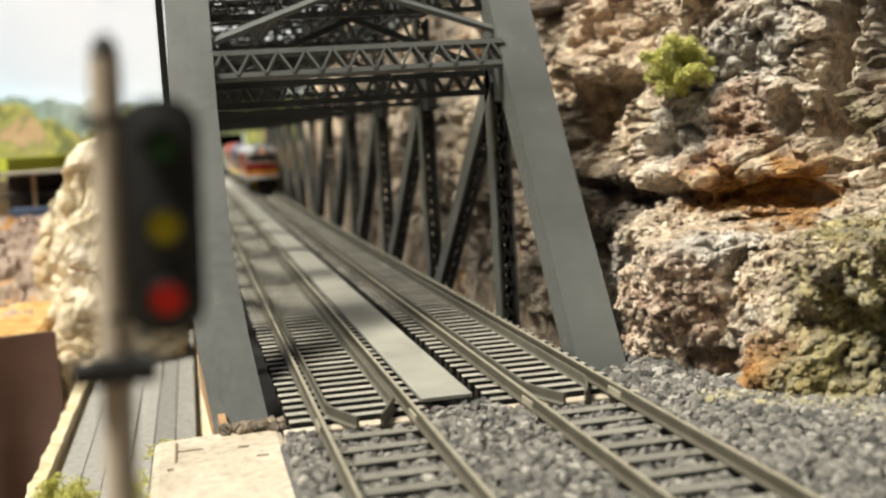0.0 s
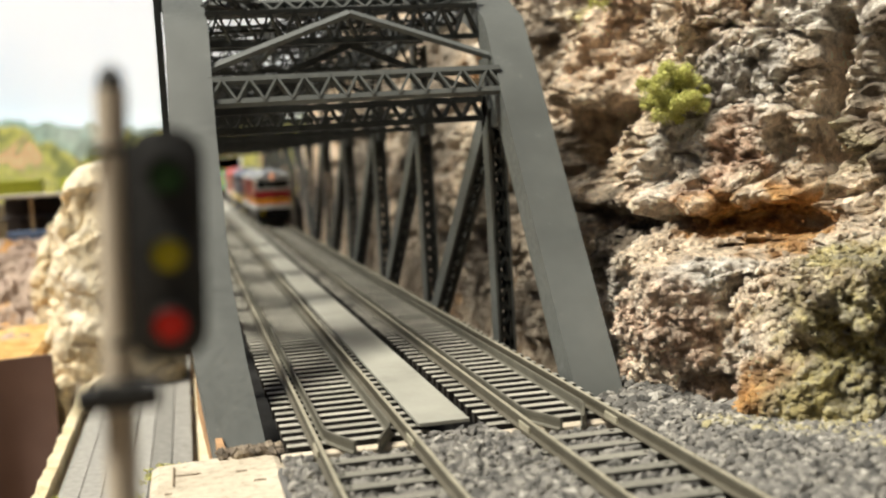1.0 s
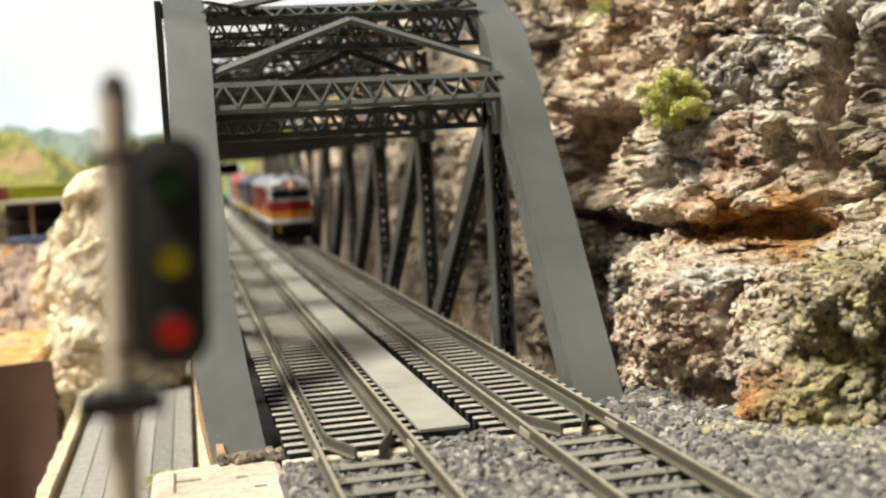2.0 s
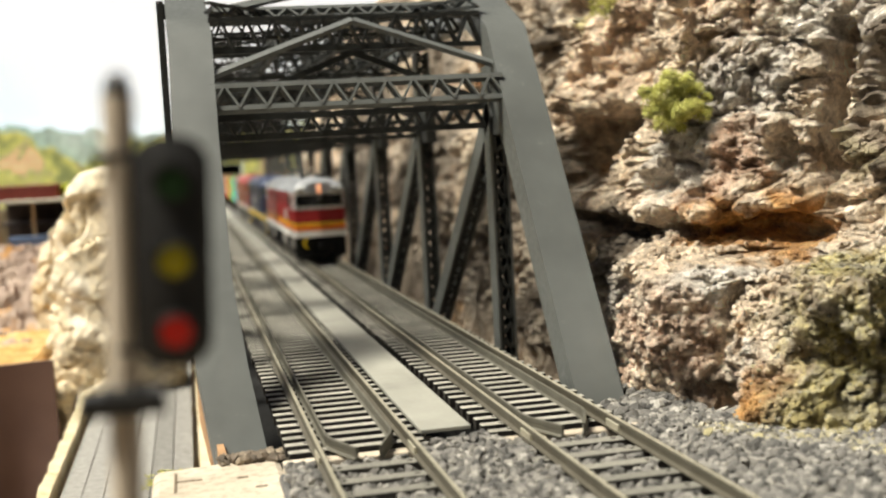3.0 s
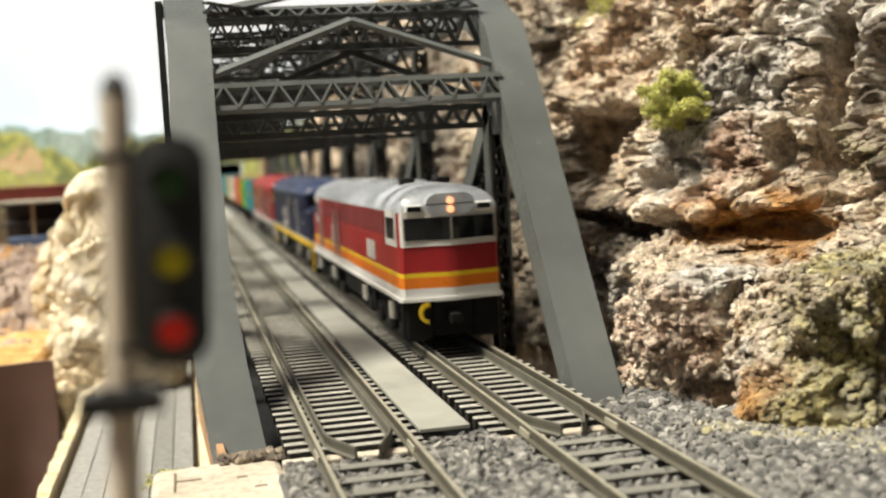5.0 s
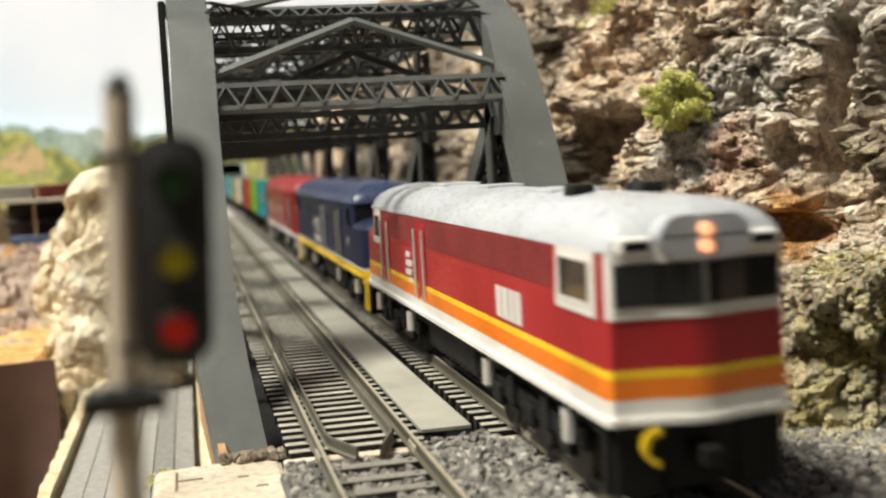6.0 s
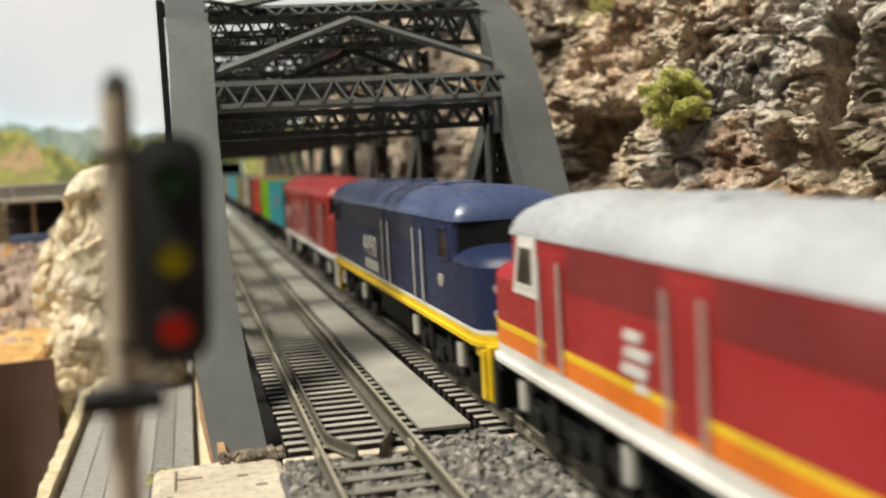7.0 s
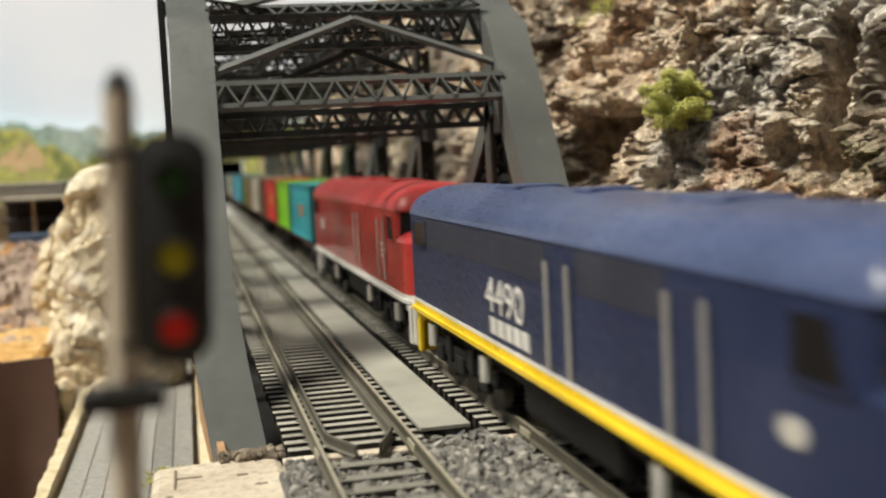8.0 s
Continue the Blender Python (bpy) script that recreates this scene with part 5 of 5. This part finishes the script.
def flat_wagon(y0, length):
    ob = empty("flat_wagon")
    tagged(ob, "rust-red skeleton container wagon on two bogies", "wagon", "wagons of the train")
    bm = bmesh.new()
    box(bm, -12.6, 12.6, 0, length, 12.6, 14.9, 0.3)
    box(bm, -4, 4, 2, length - 2, 9.0, 12.6)
    part("deck_frame", bm, RUST, ob)
    for yc in (20, length - 20):
        bg = new("bogie")
        bg.parent = ob
        for s in (-1, 1):
            bm = bmesh.new()
            box(bm, s * 11.0 - 0.8, s * 11.0 + 0.8, yc - 14, yc + 14, 5.6, 8.6, 0.4)
            for k in (-10, 10):
                rod(bm, (s * 10.4, yc + k, 5.6), (s * 12.2, yc + k, 5.6), 1.8, 12)
            part("side_frame", bm, BLACK, bg)
        for k in (-10, 10):
            bm = bmesh.new()
            for s in (-1, 1):
                rod(bm, (s * 8.0, yc + k, 5.6), (s * 10.0, yc + k, 5.6), 5.6, 20)
            rod(bm, (-8, yc + k, 5.6), (8, yc + k, 5.6), 1.2, 8)
            part("wheelset", bm, WHEEL, bg, smooth=True)
    bm = bmesh.new()
    box(bm, -1.2, 1.2, -4, 0.5, 7.5, 9.6)
    part("coupler", bm, BLACK, ob)
    ob["y0"] = y0
    return ob


TEAL = painted("teal_container_paint", (0.045, 0.42, 0.50), 0.45, 0.25, 6.0)
GREEN = painted("lime_container_paint", (0.27, 0.66, 0.035), 0.45, 0.2, 6.0)
SCARLET = painted("scarlet_container_paint", (0.70, 0.065, 0.050), 0.45, 0.25, 6.0)
BROWN = painted("brown_container_paint", (0.19, 0.095, 0.065), 0.5, 0.25, 6.0)
CREAM = painted("cream_container_paint", (0.62, 0.58, 0.48), 0.5, 0.25, 6.0)
OLIVE = painted("olive_container_paint", (0.38, 0.30, 0.08), 0.5, 0.25, 6.0)
BLUE = painted("blue_container_paint", (0.05, 0.16, 0.36), 0.5, 0.25, 6.0)
DKTEAL = painted("dark_teal_container_paint", (0.03, 0.17, 0.18), 0.5, 0.25, 6.0)
train = [engine, engine_blue, engine_red]
y = 690.0
for cut in (
        [(106, TEAL, ORANGE, "teal corrugated container with an orange mark"), (84, GREEN, None, "lime green corrugated container")],
        [(98, SCARLET, YELLOW, "scarlet corrugated container with yellow lettering bars"), (60, BROWN, None, "brown corrugated container on a flat wagon")],
        [(100, CREAM, BROWN, "cream corrugated container on a flat wagon"), (50, BROWN, None, "brown corrugated container on a flat wagon"), (60, OLIVE, None, "olive yellow corrugated container")],
        [(96, DKTEAL, None, "dark teal corrugated container"), (64, TEAL, None, "teal corrugated container on a flat wagon")],
        [(80, BLUE, None, "blue corrugated container on a flat wagon"), (80, DKTEAL, None, "dark teal corrugated container")],
        [(90, OLIVE, None, "olive yellow corrugated container"), (70, BLUE, None, "blue corrugated container on a flat wagon")]):
    total = sum(c[0] for c in cut) + 1.5 * (len(cut) - 1)
    train.append(flat_wagon(y - 1, total + 2))
    for ln, mat, mark, lab in cut:
        train.append(container(y, ln, mat, mark, lab))
        y += ln + 1.5
    y += 8

# ---------------------------------------------------------------- far side: shed and a second train
SHED = painted("dark_shed_timber", (0.055, 0.045, 0.04), 0.8, 0.3, 6.0)
SHED_ROOF = painted("pale_shed_roof", (0.42, 0.38, 0.30), 0.7, 0.3, 8.0)
shed = tagged(empty("open_shed", -121, 770, -10), "dark open-fronted shed with pale flat roof", "shed")
bm = bmesh.new()
box(bm, -2, 95, 0, 52, 46.8, 48.6, 0.3)
part("roof", bm, SHED_ROOF, shed, "pale flat roof")
bm = bmesh.new()
box(bm, 0, 93, 48, 50, 18, 46.8)
part("back_wall", bm, SHED, shed)
for x in (0, 22, 45, 68, 91):
    bm = bmesh.new()
    box(bm, x, x + 2.2, 1, 3.2, 18, 46.8, 0.2)
    part("shed_post", bm, stone("shed_post_timber", [(0.3, (0.25, 0.15, 0.07)), (0.7, (0.45, 0.32, 0.16))], 10, 2), shed)
for z in (33.0,):
    bm = bmesh.new()
    box(bm, 0, 93, 4, 46, z, z + 1.2)
    part("loft_floor", bm, SHED, shed)
bm = bmesh.new()
box(bm, 8, 52, 0, 14, 18.2, 25.6, 0.5)
tagged(part("tarpaulin_stack", bm, painted("blue_tarpaulin", (0.10, 0.15, 0.26), 0.7, 0.3, 6.0)), "dull blue covered stack before the shed", "stack").matrix_basis = pose(-121 * U, 762 * U, -10 * U)
bm = bmesh.new()
box(bm, -420, -12, 850, 908, 4, 32, 0.5)
box(bm, -48, -7, 908.5, 1330, 4, 32, 0.5)
tagged(part("shelf", bm, stone("shelf_earth", [(0.3, (0.2, 0.17, 0.1)), (0.7, (0.36, 0.31, 0.2))], 20, 3)), "earth shelf carrying the far track", "shelf")
PALE_GREEN = painted("yellow_green_paint", (0.50, 0.55, 0.05), 0.5, 0.2, 6.0)
GREYWHITE = painted("pale_grey_wagon_paint", (0.50, 0.49, 0.47), 0.5, 0.2, 6.0)
DULLRED = painted("dull_red_wagon_paint", (0.32, 0.07, 0.06), 0.5, 0.2, 6.0)


def far_wagon(mat, length, height, label):
    ob = empty("box_wagon")
    tagged(ob, label, "wagon", "wagons of the far train")
    bm = bmesh.new()
    box(bm, -length / 2, length / 2, -13, 13, 6, 6 + height, 0.8)
    part("body", bm, mat, ob)
    bm = bmesh.new()
    box(bm, -length / 2 - 0.4, length / 2 + 0.4, -13.4, 13.4, 6 + height - 0.4, 7.2 + height, 0.5)
    part("roof", bm, mat, ob)
    for xc in (10 - length / 2, length / 2 - 10):
        bm = bmesh.new()
        for s in (-1, 1):
            rod(bm, (xc, s * 8, 4), (xc, s * 10, 4), 4, 14)
            box(bm, xc - 9, xc + 9, s * 11 - 0.6, s * 11 + 0.6, 3, 6, 0.3)
        part("bogie", bm, BLACK, ob)
    return ob


far_train = []
xpos = 0.0
for mat, ln, hh, lab in ((PALE_GREEN, 150, 9, "yellow-green box wagon on the far shelf"), (PALE_GREEN, 60, 9, "yellow-green box wagon on the far shelf"), (DULLRED, 60, 9, "dull red box wagon on the far shelf"), (DULLRED, 60, 8.5, "dull red box wagon on the far shelf"),
                         (GREYWHITE, 50, 8.5, "pale grey box wagon on the far shelf"), (GREYWHITE, 50, 8.5, "pale grey box wagon on the far shelf"), (GREYWHITE, 30, 8, "short pale grey wagon on the far shelf")):
    w = far_wagon(mat, ln, hh, lab)
    xpos -= ln + 3
    w["x0"] = xpos + ln / 2 - 44
    far_train.append(w)

# ---------------------------------------------------------------- scrub
LEAF = islands("moss_leaf", [(0, (0.42, 0.43, 0.10)), (0.5, (0.60, 0.59, 0.17)), (1, (0.74, 0.73, 0.28))], 0.8, 0.4)


def bush(name, c, r, n, label, lump=4):
    rg = random.Random(int(c[0] * 10 + n))
    verts, faces = [], []
    cores = []
    for _ in range(lump * 9):                    # many small tufts round a few boughs
        d = Vector((rg.gauss(0, 1), rg.gauss(0, 1), rg.gauss(0, 1))).normalized() * rg.uniform(0.35, 1.0)
        cores.append((Vector((d.x * r[0], d.y * r[1], d.z * r[2])), rg.uniform(0.16, 0.34)))
    for _ in range(n):
        k, kr = rg.choice(cores)
        d = Vector((rg.gauss(0, 1), rg.gauss(0, 1), rg.gauss(0, 1))).normalized()
        q = k + Vector((d.x * r[0], d.y * r[1], d.z * r[2])) * kr * rg.uniform(0.1, 1.0) ** 0.5
        s = rg.uniform(0.16, 0.36)
        a = Vector((rg.gauss(0, 1), rg.gauss(0, 1), rg.gauss(0, 1))).normalized()
        b_ = a.orthogonal().normalized()
        e = a.cross(b_)
        p = Vector(c) + q
        i = len(verts)
        verts += [p + a * s * 1.4, p + b_ * s * 0.6, p - a * s, p - b_ * s * 0.6, p + e * s * 0.35]
        faces += [(i, i + 1, i + 4), (i + 1, i + 2, i + 4), (i + 2, i + 3, i + 4), (i + 3, i, i + 4), (i + 3, i + 2, i + 1, i)]
    return tagged(from_arrays(name, [v[:] for v in verts], faces, LEAF, smooth=False), label, "bush")


bush("moss_bush", (120.6, 263.0, 62.6), (9.4, 7.0, 7.6), 22000, "bright yellow-green moss bush growing from the cliff", 7)
bush("moss_bush", (134.5, 345, 98), (5, 5, 4), 1500, "small olive moss tuft high on the cliff", 4)
outcrop("rock_outcrop", -27, 213, -121, -12, 10, 10, CREAM_ROCK, "cream rock stump beside the lower deck", 5.0, 0.5, 40, 40)
bush("moss_bush", (-26, 211, -10.5), (6, 6, 3.6), 2600, "yellow-green scrub on the rock stump", 5)
bush("moss_bush", (-14, 205, -9), (4, 6, 3), 900, "yellow-green scrub beside the plaster block", 4)
bush("moss_bush", (-7, 228, -9), (6, 2.5, 2), 700, "dull green scrub along the block's edge", 5)


# ---------------------------------------------------------------- motion
def motions():
    nose = [(0.0, 1056), (0.5, 977), (1.0, 899), (1.5, 822), (3.0, 586), (3.5, 509), (4.0, 433), (4.5, 357), (6.0, 130.5), (6.5, 55), (7.0, -21), (7.5, -97), (8.0, -173)]
    for ob in train:
        walk(ob, [(t, pose(68.4 * U, (y + ob["y0"]) * U, 0)) for t, y in nose])
    for ob in far_train:
        rows = []
        for k in range(33):
            t = k * 0.25
            d = float(np.interp(t, (0, 1, 1.5, 3, 4.5, 6, 8), (20, 54, 74, 128, 180, 235, 310))) + ob["x0"] + 80 + 44
            if d < 0:                              # along the shelf, then round the bend behind the outcrop
                x, y, a = -80 + d, 878, 0.0
            elif d < 94.2:
                a = d / 60
                x, y = -80 + 60 * math.sin(a), 938 - 60 * math.cos(a)
            else:
                x, y, a = -20, 938 + d - 94.2, math.pi / 2
            rows.append((t, pose(x * U, y * U, 32 * U, 0, 0, math.degrees(a))))
        walk(ob, rows)


motions()
